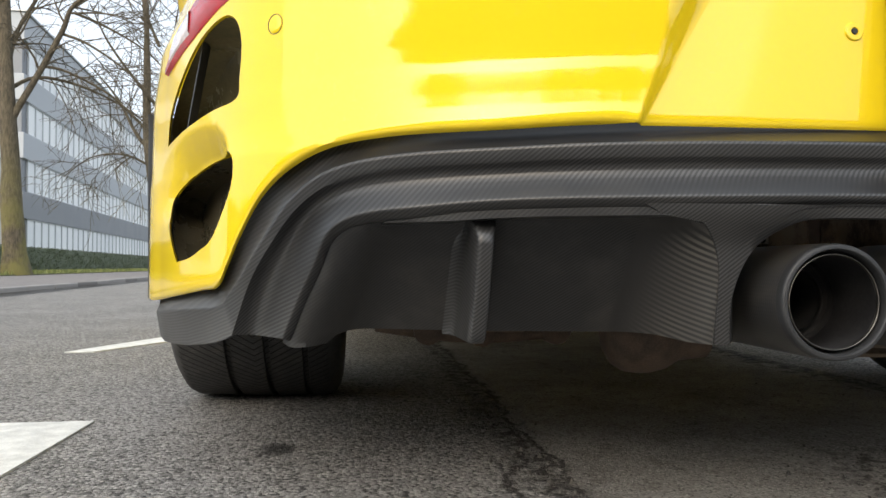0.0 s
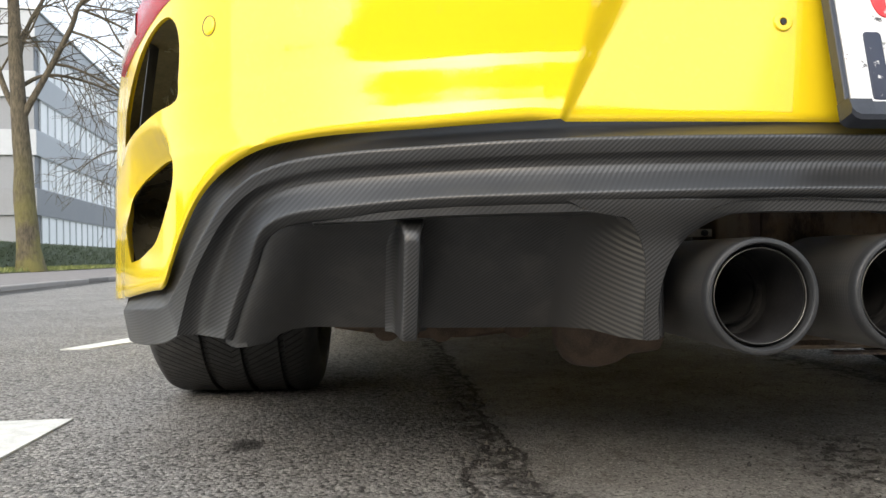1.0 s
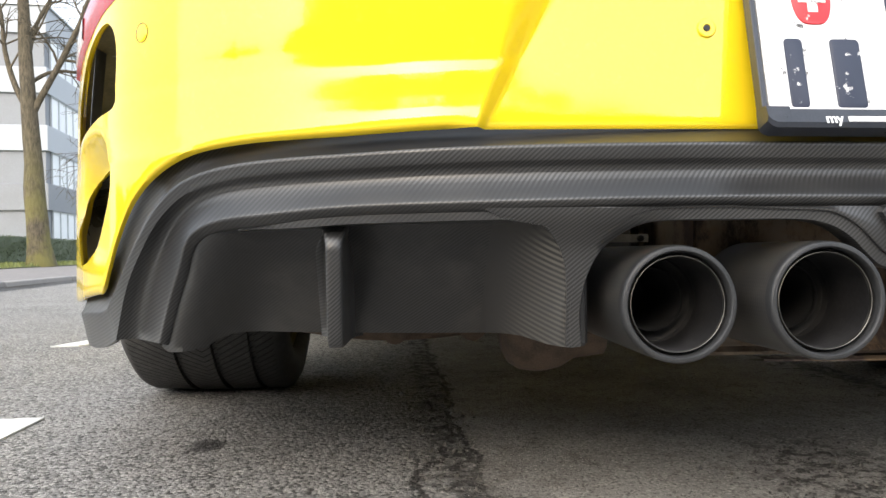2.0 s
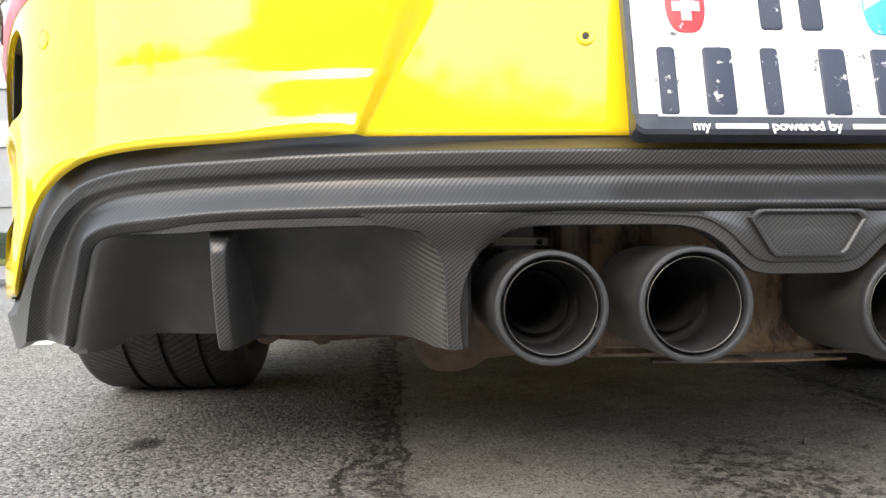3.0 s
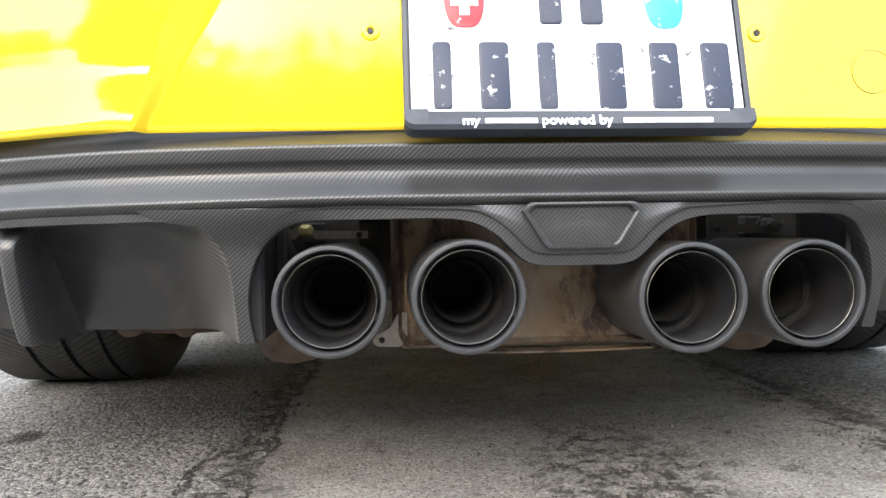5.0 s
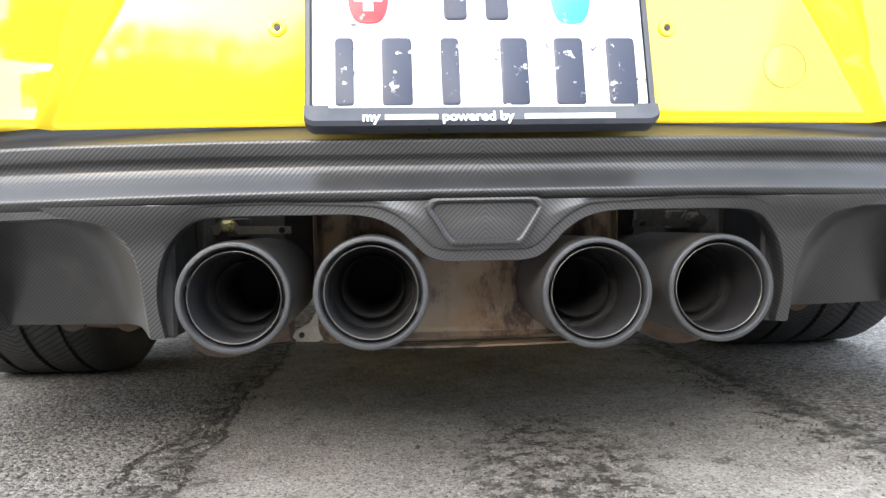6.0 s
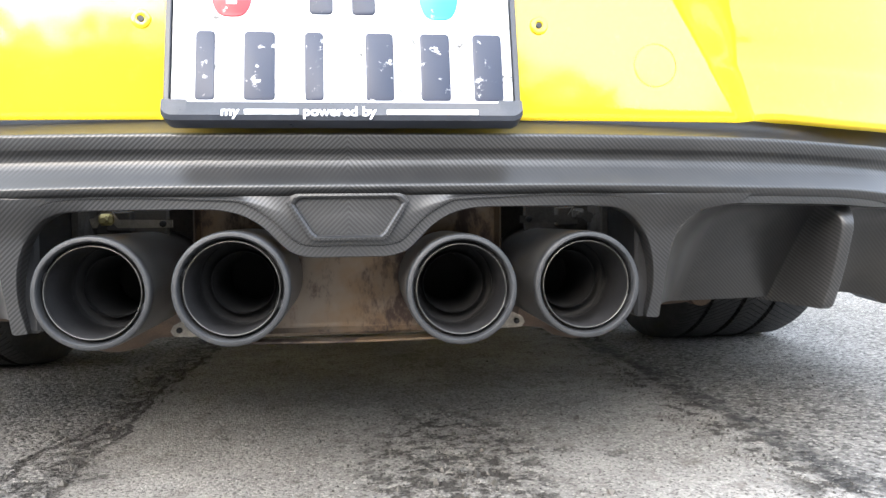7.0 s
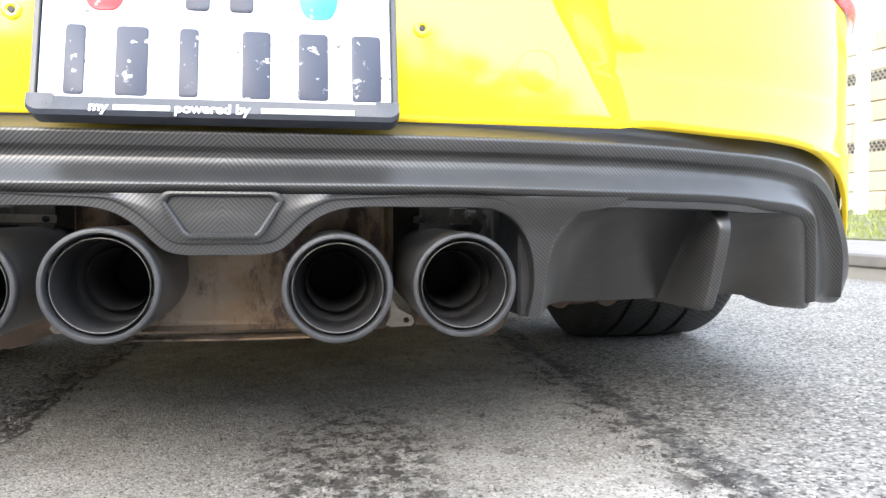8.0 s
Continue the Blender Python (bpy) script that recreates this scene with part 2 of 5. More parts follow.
def bark():
    k = Nodes("bark")
    n, m, moss = k.noise(7, 7, 0.7, stretch=(3, 3, 0.7)), k.noise(30, 5, 0.7, stretch=(2, 2, 0.5)), k.noise(1.3, 5, 0.6)
    col = k.mix(k.ramp(n, 0.35, 0.65), (0.045, 0.037, 0.026), (0.125, 0.103, 0.070))
    low = k.ramp(k.z, 4.2, 0.4, 0.05, 0.85)
    col = k.mix(k.op("MULTIPLY", k.ramp(moss, 0.34, 0.6), low), col, (0.165, 0.15, 0.045))
    k.bump(k.op("ADD", n, k.op("MULTIPLY", m, 0.5)), 0.8, 0.03)
    return k.done(col, 0.9)


def leaf_green(name, a, b, scale=9.0):
    k = Nodes(name)
    rnd = k.n.new("ShaderNodeNewGeometry").outputs["Random Per Island"]
    col = k.mix(k.op("ADD", k.op("MULTIPLY", rnd, 0.6), k.op("MULTIPLY", k.noise(scale, 4), 0.4)), a, b)
    return k.done(col, 0.6)


def piece(name, a, b, rough=0.8, scale=18.0, metal=0.0):
    """Pieces of one kind that differ a little from each other."""
    k = Nodes(name)
    n = k.noise(scale, 6, 0.65)
    v = k.op("ADD", k.op("MULTIPLY", k.random(), 0.55), k.op("MULTIPLY", n, 0.45))
    k.bump(n, 0.3, 0.004)
    return k.done(k.mix(k.ramp(v, 0.2, 0.8), a, b), rough, metal)


YELLOW = yellow_paint()
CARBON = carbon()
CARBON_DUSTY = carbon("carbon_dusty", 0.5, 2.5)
CARBON_DRAWN = carbon_drawn()
SLEEVE = sleeve_weave()
STEEL = stained_steel()
ASPHALT = asphalt()
RUBBER = tyre_rubber()
BLACK = plain("black_plastic", (0.018, 0.018, 0.019), 0.5, vary=0.35, scale=25)
UNDER = plain("underbody_dirt", (0.055, 0.050, 0.045), 0.85, vary=0.5, scale=22, bump=0.4)
PALE_STEEL = plain("dull_bare_steel", (0.24, 0.215, 0.18), 0.6, 0.45, vary=0.35, scale=50, bump=0.3)
PASSIVATED = plain("yellow_passivated_steel", (0.40, 0.34, 0.15), 0.5, 0.4, vary=0.3, scale=60, bump=0.2)
RUST = plain("rusty_pipe", (0.105, 0.074, 0.053), 0.7, 0.35, vary=0.45, scale=40, bump=0.5)
TIP = plain("satin_black_metal", (0.045, 0.046, 0.048), 0.5, 0.4, vary=0.25, scale=30)
SOOT = plain("sooty_metal", (0.034, 0.033, 0.034), 0.55, 0.5, vary=0.4, scale=20)
DEEP = plain("soot", (0.011, 0.0105, 0.0105), 0.98, vary=0.4, scale=40)
RING = plain("bare_steel_edge", (0.16, 0.153, 0.14), 0.48, 1.0, vary=0.3, scale=60)
# upper vent duct: the yellow bumper's reflection is put into the base colour
DUCT_UPPER = plain("gloss_plastic_yellow_reflection", (0.135, 0.115, 0.062), 0.25, vary=0.3, scale=14)
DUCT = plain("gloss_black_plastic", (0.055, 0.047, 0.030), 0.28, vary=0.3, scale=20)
GLASS_DARK = plain("tinted_glass", (0.012, 0.013, 0.014), 0.05, vary=0.1, scale=3, bump=0.0)
RED_LENS = plain("red_lens", (0.45, 0.006, 0.012), 0.15, vary=0.15, scale=90, bump=0.3, Coat_Weight=0.25)
CLEAR_LENS = plain("pale_lens", (0.80, 0.68, 0.68), 0.16, vary=0.2, scale=90, bump=0.3, Coat_Weight=1.0)
PLATE = plate_white()
INK = worn_ink("dark_blue_ink", (0.020, 0.026, 0.050))
RED_INK = worn_ink("red_ink", (0.62, 0.035, 0.045))
BLUE_INK = worn_ink("sky_blue_ink", (0.05, 0.36, 0.60))
HOLDER = plain("plate_holder_plastic", (0.030, 0.034, 0.045), 0.32, vary=0.2, scale=40)
WHITE_PRINT = plain("white_print", (0.75, 0.76, 0.78), 0.5, vary=0.05)
WHEEL_METAL = plain("dark_wheel_metal", (0.06, 0.06, 0.062), 0.35, 0.8)
ROAD_PAINT = plain("worn_road_paint", (0.60, 0.60, 0.57), 0.75, vary=0.22, scale=26, bump=0.6)
STONE_KERB = piece("granite_kerb", (0.13, 0.122, 0.115), (0.25, 0.238, 0.225))
PAVING = plain("pavement_asphalt", (0.165, 0.152, 0.145), 0.9, vary=0.3, scale=8, bump=0.6)
SOIL = plain("verge_soil", (0.10, 0.105, 0.045), 0.95, vary=0.4, scale=5, bump=0.6)
GRASS = leaf_green("grass", (0.10, 0.135, 0.03), (0.26, 0.275, 0.09))
HEDGE = leaf_green("hedge_leaves", (0.018, 0.028, 0.010), (0.060, 0.085, 0.028))
BARK = bark()
FACADE = plain("grey_facade_panel", (0.37, 0.395, 0.43), 0.6, vary=0.06, scale=0.7)
FACADE_DARK = plain("dark_facade_panel", (0.20, 0.213, 0.235), 0.6, vary=0.08, scale=0.7)
BLIND = piece("closed_white_blind", (0.70, 0.73, 0.76), (0.80, 0.82, 0.84), 0.5, 2.0)
ALU = plain("window_aluminium", (0.42, 0.44, 0.46), 0.45, 0.6, vary=0.1, scale=2)
LIMESTONE = piece("pale_limestone", (0.36, 0.315, 0.21), (0.50, 0.45, 0.33))
MORTAR = plain("pale_mortar", (0.34, 0.30, 0.22), 0.9, vary=0.2, scale=6)
DARK_STONE = piece("dark_stone", (0.05, 0.048, 0.045), (0.12, 0.11, 0.10))
WHITE_METAL = plain("white_painted_metal", (0.78, 0.78, 0.76), 0.45, vary=0.05)
BELT_BROWN = leaf_green("mirrored_belt_brown", (0.035, 0.032, 0.022), (0.10, 0.095, 0.06), 1.0)
PEBBLE_MIX = leaf_green("loose_grit", (0.03, 0.028, 0.026), (0.15, 0.137, 0.118), 60)


# ---- building helpers ----
def part(name, bm, material, parent=None, label="", smooth=None, fix=True):
    """Links a bmesh as one mesh object under a thing or a part. smooth: the angle in degrees above which edges stay sharp."""
    if fix:
        bmesh.ops.recalc_face_normals(bm, faces=bm.faces[:])
    me = bpy.data.meshes.new(name)
    bm.to_mesh(me)
    bm.free()
    if smooth:
        me.polygons.foreach_set("use_smooth", [True] * len(me.polygons))
        me.set_sharp_from_angle(angle=radians(smooth))
    me.materials.append(material)
    ob = new(name, me)
    ob.parent = parent
    if label:
        ob["label"] = label
    return ob


def empty(name, m=None):
    ob = new(name)
    ob.empty_display_size = 0.1
    if m is not None:
        ob.matrix_world = m
    return ob


def curve_through(pts, per=8):
    """Catmull-Rom points through pts."""
    p = [Vector(q) for q in pts]
    p = [p[0] * 2 - p[1]] + p + [p[-1] * 2 - p[-2]]
    out = []
    for i in range(1, len(p) - 2):
        a, b, c, d = p[i - 1:i + 3]
        for j in range(per):
            t = j / per
            out.append(0.5 * ((2 * b) + (c - a) * t + (2 * a - 5 * b + 4 * c - d) * t * t + (3 * b - a - 3 * c + d) * t ** 3))
    return out + [p[-2]]


def loft(bm, rows, closed=False):
    """Quads between rows of points."""
    vs = [[bm.verts.new(q) for q in r] for r in rows]
    for a, b in zip(vs, vs[1:]):
        n = len(a)
        for i in range(n if closed else n - 1):
            j = (i + 1) % n
            bm.faces.new((a[i], a[j], b[j], b[i]))
    return vs


def lathe(bm, profile, seg=48, axis_y=True, center=(0, 0, 0)):
    """Turns (radius, along) points round the y axis (or the x axis)."""
    rows = []
    for r, h in profile:
        ring = []
        for i in range(seg):
            a = 2 * math.pi * i / seg
            q = (r * math.cos(a), h, r * math.sin(a)) if axis_y else (h, r * math.cos(a), r * math.sin(a))
            ring.append(Vector(q) + Vector(center))
        rows.append(ring)
    return loft(bm, rows, True)


def box(bm, x0, x1, y0, y1, z0, z1, bevel=0.0, seg=1):
    m = Matrix.LocRotScale(((x0 + x1) / 2, (y0 + y1) / 2, (z0 + z1) / 2), None, (abs(x1 - x0), abs(y1 - y0), abs(z1 - z0)))
    vs = bmesh.ops.create_cube(bm, size=1, matrix=m)["verts"]
    if bevel:
        es = {e for v in vs for e in v.link_edges}
        bmesh.ops.bevel(bm, geom=list(es), offset=bevel, segments=seg, affect="EDGES", profile=0.5)


def prism(bm, outline, y0, y1):
    """A closed (x, z) outline drawn out from y0 to y1."""
    a = [bm.verts.new((x, y0, z)) for x, z in outline]
    b = [bm.verts.new((x, y1, z)) for x, z in outline]
    bm.faces.new(a)
    bm.faces.new(b[::-1])
    for i in range(len(a)):
        j = (i + 1) % len(a)
        bm.faces.new((a[i], b[i], b[j], a[j]))


def tube(bm, pts, radii, seg=6):
    """A round tube along pts."""
    rows = []
    up = Vector((0.3, 0.2, 1)).normalized()
    for i, p in enumerate(pts):
        d = (Vector(pts[min(i + 1, len(pts) - 1)]) - Vector(pts[max(i - 1, 0)])).normalized()
        s = d.cross(up)
        s = s.normalized() if s.length > 1e-4 else d.orthogonal().normalized()
        u = s.cross(d)
        rows.append([Vector(p) + radii[i] * (math.cos(2 * math.pi * k / seg) * s + math.sin(2 * math.pi * k / seg) * u) for k in range(seg)])
    loft(bm, rows, True)


def mirrored(bm):
    bmesh.ops.scale(bm, vec=(-1, 1, 1), verts=bm.verts[:])
    bmesh.ops.reverse_faces(bm, faces=bm.faces[:])
    return bm


# ---- ground and street ----
STREET = pose(0, 0, 0, 0, 0, 6.2)      # the street's own axes: x across it, y along it


def setting(name, bm, material, label, smooth=None, m=STREET, kind="structure", category=""):
    ob = part(name, bm, material, None, label, smooth)
    ob.matrix_world = m
    return tagged(ob, kind=kind, category=category)


bm = bmesh.new()
loft(bm, [[(x, y, 0) for x in (-400, -20, -4, 4, 20, 400)] for y in (-400, -20, -3, 5, 30, 900)])
setting("ground", bm, ASPHALT, "worn grey asphalt road with a repaired strip", m=Matrix.Identity(4), category="road")

LEFT_KERB, RIGHT_KERB = -3.35, 2.62
bm = bmesh.new()
box(bm, -7.6, LEFT_KERB - 0.12, -30, 160, -0.05, 0.07)
setting("pavement", bm, PAVING, "grey asphalt pavement beside the road", category="pavement")
bm = bmesh.new()
box(bm, RIGHT_KERB + 0.13, RIGHT_KERB + 1.35, -30, 120, -0.05, 0.10)
setting("pavement", bm, PAVING, "pale pavement along the grass bank", category="pavement")
bm = bmesh.new()
box(bm, -60, -7.604, -30, 160, -0.05, 0.10)
setting("verge", bm, SOIL, "mossy lawn strip under the street trees", category="verge")
bm = bmesh.new()
loft(bm, [[(RIGHT_KERB + 1.354, y, 0.0) for y in (-30, 120)], [(RIGHT_KERB + 1.36, y, 0.11) for y in (-30, 120)], [(RIGHT_KERB + 2.4, y, 0.16) for y in (-30, 120)], [(7.6, y, 0.30) for y in (-30, 120)], [(60, y, 0.3) for y in (-30, 120)]])
setting("verge", bm, SOIL, "low grass bank before the stone wall", category="verge")

# road markings, 4 mm proud of the asphalt
def marking(outline):
    bm = bmesh.new()
    pts = []
    for a, b in zip(outline, outline[1:] + outline[:1]):
        for i in range(10):
            q = Vector(a).lerp(Vector(b), i / 10)
            pts.append((q.x + 0.006 * noise.noise((q.x * 40, q.y * 40, 1)), q.y + 0.006 * noise.noise((q.x * 40, q.y * 40, 5))))
    lo, hi = [bm.verts.new((x, y, 0.0)) for x, y in pts], [bm.verts.new((x, y, 0.004)) for x, y in pts]
    bm.faces.new(hi)
    for i in range(len(lo)):
        j = (i + 1) % len(lo)
        bm.faces.new((lo[i], lo[j], hi[j], hi[i]))
    setting("road_marking", bm, ROAD_PAINT, "worn white painted road marking", m=Matrix.Identity(4), category="road marking")


marking([(-1.103, 0.776), (-1.75, 0.776), (-1.75, -2.0), (-1.09, -2.0)])
marking([(-1.60, 1.912), (-1.505, 1.915), (-0.97, 3.0), (-1.19, 3.0)])


# ---- the car ----
# The car's own axes: x to its right, y towards its nose, z up from the road; it sits a little lower on its right.
CAR_TILT = 0.7
car = tagged(empty("sports_car", pose(-0.005, 0, 0, 0, CAR_TILT, 0)), "bright yellow low sports car with carbon diffuser, parked on the asphalt", "car")

PLAN = curve_through([(0, -0.030, 0), (0.2, -0.026, 0), (0.385, -0.012, 0), (0.513, 0.022, 0), (0.615, 0.064, 0), (0.705, 0.123, 0), (0.765, 0.19, 0), (0.83, 0.30, 0), (0.885, 0.42, 0), (0.925, 0.53, 0), (0.944, 0.62, 0), (0.95, 0.685, 0)], 10)
PX, PY = [p.x for p in PLAN], [p.y for p in PLAN]


def rear(x):
    """How far forward the tail lies at a distance x from the middle."""
    return float(np.interp(abs(x), PX, PY))


def smooth01(v, a, b):
    t = min(1, max(0, (v - a) / (b - a)))
    return t * t * (3 - 2 * t)


# lines of the diffuser, from the middle outwards and down the corner: (x, z), and how far each lies behind the plan line
def lean(z):
    """How far the lower corner leans forward under the lips."""
    return float(np.interp(z, [.199, .236, .264, .29, .308], [.042, .028, .017, .008, 0]))


def line(pts, off_mid, off_end, per=6, tip=0.0):
    out = []
    q = curve_through([(x, 0, z) for x, z in pts], per)
    for i, p in enumerate(q):
        k = i / (len(q) - 1)
        out.append(Vector((p.x, rear(p.x) + off_mid + (off_end - off_mid) * smooth01(k, 0.2, 0.6) + tip * lean(p.z), p.z)))
    return out


def inwards(pts, d, dy):
    """The same line, shifted by d across itself towards the hollow and by dy forward."""
    out = []
    for i, p in enumerate(pts):
        t = pts[min(i + 1, len(pts) - 1)] - pts[max(i - 1, 0)]
        t = Vector((t.x, 0, t.z)).normalized()
        out.append(Vector((p.x + t.z * d, p.y + dy, p.z - t.x * d)))
    return out


EDGE_Z = [(0, .398), (.2, .398), (.385, .396), (.5, .393), (.585, .391), (.640, .384), (.680, .367), (.712, .340), (.737, .302), (.753, .272), (.768, .249), (.80, .2425), (.937, .2155), (.96, .212)]
EDGE_CURVE = curve_through([(x, 0, z) for x, z in EDGE_Z], 10)
L_TOP = line([(0, .399), (.2, .399), (.385, .398), (.5, .395), (.585, .393), (.642, .388), (.684, .372), (.716, .345), (.742, .307), (.759, .272), (.774, .246)], 0.029, 0.010)
L_A = line([(0, .382), (.2, .382), (.385, .380), (.495, .377), (.575, .374), (.628, .368), (.664, .356), (.692, .333), (.716, .300), (.741, .262), (.764, .232)], -0.007, -0.011)
L_A2 = line([(0, .370), (.2, .370), (.385, .368), (.493, .365), (.570, .3625), (.620, .357), (.656, .346), (.683, .326), (.708, .2945), (.732, .256), (.755, .199)], -0.0055, -0.009, tip=0.3)
L_B = line([(0, .335), (.2, .335), (.385, .332), (.498, .330), (.570, .325), (.614, .321), (.639, .313), (.653, .300), (.664, .275), (.681, .240), (.698, .199)], -0.017, -0.018, tip=1.0)
L_B2 = inwards(L_B, 0.0075, 0.007)
L_P = inwards(L_B, 0.0095, 0.014)


def face_y(x, z):
    """The flat of the diffuser round the pipes, which leans forward as it goes down."""
    ax = abs(x)
    return rear(x) - 0.0125 + 0.0145 * smooth01(ax, 0.10, 0.28) * smooth01(z, 0.325, 0.29) + (0.327 - z) * (0.06 + 0.20 * smooth01(ax, 0.06, 0.3))


LIMB = sorted((p.z, p.x) for p in L_P if p.x > 0.63)
LIMB_Z, LIMB_X = [q[0] for q in LIMB], [q[1] for q in LIMB]


def panel_y(x, z):
    """The hollow of the diffuser beside the pipes."""
    ax = abs(x)
    deep = rear(x) + 0.035 + (0.318 - z) * 0.85
    if ax < edge_x(z) + 0.062:
        t = max(0.0, (ax - edge_x(z)) / 0.062)
        front = face_y(x, z)
        return front + (deep - front) * math.sin(min(1, t) * math.pi / 2)
    lip = float(np.interp(z, LIMB_Z, LIMB_X))
    return deep + (rear(x) - 0.006 + lean(z) - deep) * smooth01(ax, lip - 0.085, lip - 0.004) ** 1.3


EDGE_ZS = [.205, .235, .255, .27, .28, .289, .297, .3035, .309, .3132, .3155, .3168, .3174, .325]
EDGE_XS = [.306, .3072, .3082, .3095, .3112, .314, .318, .323, .3285, .335, .343, .353, .366, .385]


def edge_x(z):
    """Where the flat round the pipes ends towards the hollow."""
    return float(np.interp(z, EDGE_ZS, EDGE_XS))


def both_sides(build, name, material, parent, label="", smooth=None):
    for side in (1, -1):
        bm = bmesh.new()
        build(bm)
        if side < 0:
            mirrored(bm)
        part(name, bm, material, parent, label, smooth)


# -- diffuser: the lipped band --
def arc(pts, before, after, radius):
    """A rounded lip along pts, between the slopes that come from the line before and go to the line after."""
    rows = []
    for k in range(6):
        r = []
        for a, p, b in zip(before, pts, after):
            u, v = (a - p).normalized() * radius, (b - p).normalized() * radius
            t = k / 5
            r.append(p + u * (1 - t) ** 2 + v * t ** 2)
        rows.append(r)
    return rows


bm = bmesh.new()
cove = [a.lerp(b, 0.70) + Vector((0, 0.003 + 0.004 * smooth01(i, 24, 36), 0)) for i, (a, b) in enumerate(zip(L_TOP, L_A))]
hollow_rows = []
for t, deep in ((0.06, 0.0030), (0.13, 0.0068), (0.22, 0.0102), (0.34, 0.0116), (0.52, 0.0097), (0.70, 0.0062), (0.87, 0.0027)):
    m = len(L_A2) - 1
    hollow_rows.append([a.lerp(b, t) + Vector((0, deep * (1 + 0.7 * smooth01(i / m, 0.45, 0.75)) , 0)) for i, (a, b) in enumerate(zip(L_A2, L_B))])
lip_a = arc(L_A, cove, L_A2, 0.0035)
lip_b = arc(L_B, hollow_rows[-1], L_B2, 0.0030)
tuck = [Vector((p.x, max(p.y, rear(p.x) + 0.020, 0.024), p.z)) for p in inwards(L_TOP, -0.026, 0.012)]
profile = [tuck, L_TOP, cove, *lip_a, L_A2, *hollow_rows, *lip_b, L_B2, L_P]
for side in (-1, 1):
    rows = [[Vector((side * p.x, p.y, p.z)) for p in r] for r in profile]
    loft(bm, rows)
    loft(bm, [rows[-1], [Vector((p.x, max(p.y + 0.02, panel_y(p.x, p.z) + 0.004), p.z)) for p in rows[-1]]])
    foot = [r[-1] for r in rows[3:]]
    loft(bm, [foot, [p + Vector((0, 0.03, 0.003)) for p in foot], [p + Vector((0, 0.06, 0.03)) for p in foot]])
# the flap under the bumper's corner goes on from the end of the band
far = [.80, .83, .87, .90, .93, .954]
x_lip, x_low, x_top = [.772, .784] + far, [.766, .781] + far, [.778, .788] + far
z_top = [.2455, .2445] + [float(np.interp(x, [p[0] for p in EDGE_Z], [p[1] for p in EDGE_Z])) + 0.004 for x in far]
f_top = [L_TOP[-1]] + [Vector((x, rear(x) + 0.014, z)) for x, z in zip(x_top, z_top)]
f_lip = [L_A[-1]] + [Vector((x, rear(x) - 0.010, z)) for x, z in zip(x_lip, [.2285, .2255, .2235, .2195, .213, .208, .203, .199])]
f_low = [L_A2[-1]] + [Vector((x, rear(x) + k, z)) for x, k, z in zip(x_low, [.008, .009, .011, .013, .015, .016, .016, .016], [.193, .187, .182, .175, .168, .164, .162, .163])]
f_tuck = [tuck[-1]] + [q + Vector((0, 0.026, 0.016)) for q in f_top[1:]]
f_cove = [cove[-1]] + [u.lerp(v, 0.70) + Vector((0, 0.005, 0)) for u, v in zip(f_top[1:], f_lip[1:])]
under = [[q + Vector((0, d, h)) for q in f_low] for d, h in ((.005, -.0012), (.012, -.001), (.07, .006))]
for side in (-1, 1):
    loft(bm, [[Vector((side * p.x, p.y, p.z)) for p in r] for r in (f_tuck, f_top, f_cove, *arc(f_lip, f_cove, f_low, 0.0035), f_low, *under)])
bmesh.ops.remove_doubles(bm, verts=bm.verts[:], dist=0.0004)
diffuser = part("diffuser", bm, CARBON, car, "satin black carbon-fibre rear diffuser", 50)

# -- diffuser: the flat round the pipes, with the notch in the middle --
OPEN_LEFT = [(-.293, .206), (-.2965, .237), (-.293, .266), (-.284, .288), (-.271, .303), (-.254, .313), (-.232, .317), (-.169, .3175), (-.128, .3175), (-.107, .316), (-.089, .311), (-.073, .301), (-.061, .289), (-.051, .280), (-.041, .276), (-.030, .2745)]
opening = [(p.x, p.z) for p in curve_through([(x, 0, z) for x, z in OPEN_LEFT], 4)]
opening = opening + [(-x, z) for x, z in reversed(opening)]
bm = bmesh.new()
def along(pts, n):
    """n points evenly spread along a line of (x, z) points, the last left out."""
    p = np.array(pts)
    run = np.concatenate([[0], np.cumsum(np.hypot(*(p[1:] - p[:-1]).T))])
    t = np.linspace(0, run[-1], n, endpoint=False)
    return list(zip(np.interp(t, run, p[:, 0]), np.interp(t, run, p[:, 1])))


half = [(-x, z) for x, z in opening[:len(opening) // 2]][::-1]      # from the notch out to the lower corner
def cut_at(x, z):
    return min(range(len(half)), key=lambda i: (half[i][0] - x) ** 2 + (half[i][1] - z) ** 2)
c1, c2, c3 = cut_at(.107, .316), cut_at(.232, .317), cut_at(.284, .288)
edge_line = [(edge_x(z), z) for z in (.3174, .3168, .3155, .3132, .309, .3035, .297, .289, .28, .27, .255, .235, .22, .206)]
inner, outer = [], []
for a, b, n in (([(0, half[0][1])] + half[:c1 + 1], [(0, .3275), (.107, .3275)], 24), (half[c1:c2 + 1], [(.107, .3275), (.250, .3275)], 16),
                (half[c2:c3 + 1], [(.250, .3275), (.385, .3275)] + edge_line[:5], 26), (half[c3:], edge_line[4:], 20)):
    inner += along(a, n)
    outer += along(b, n)
inner.append(half[-1])
outer.append(edge_line[-1])
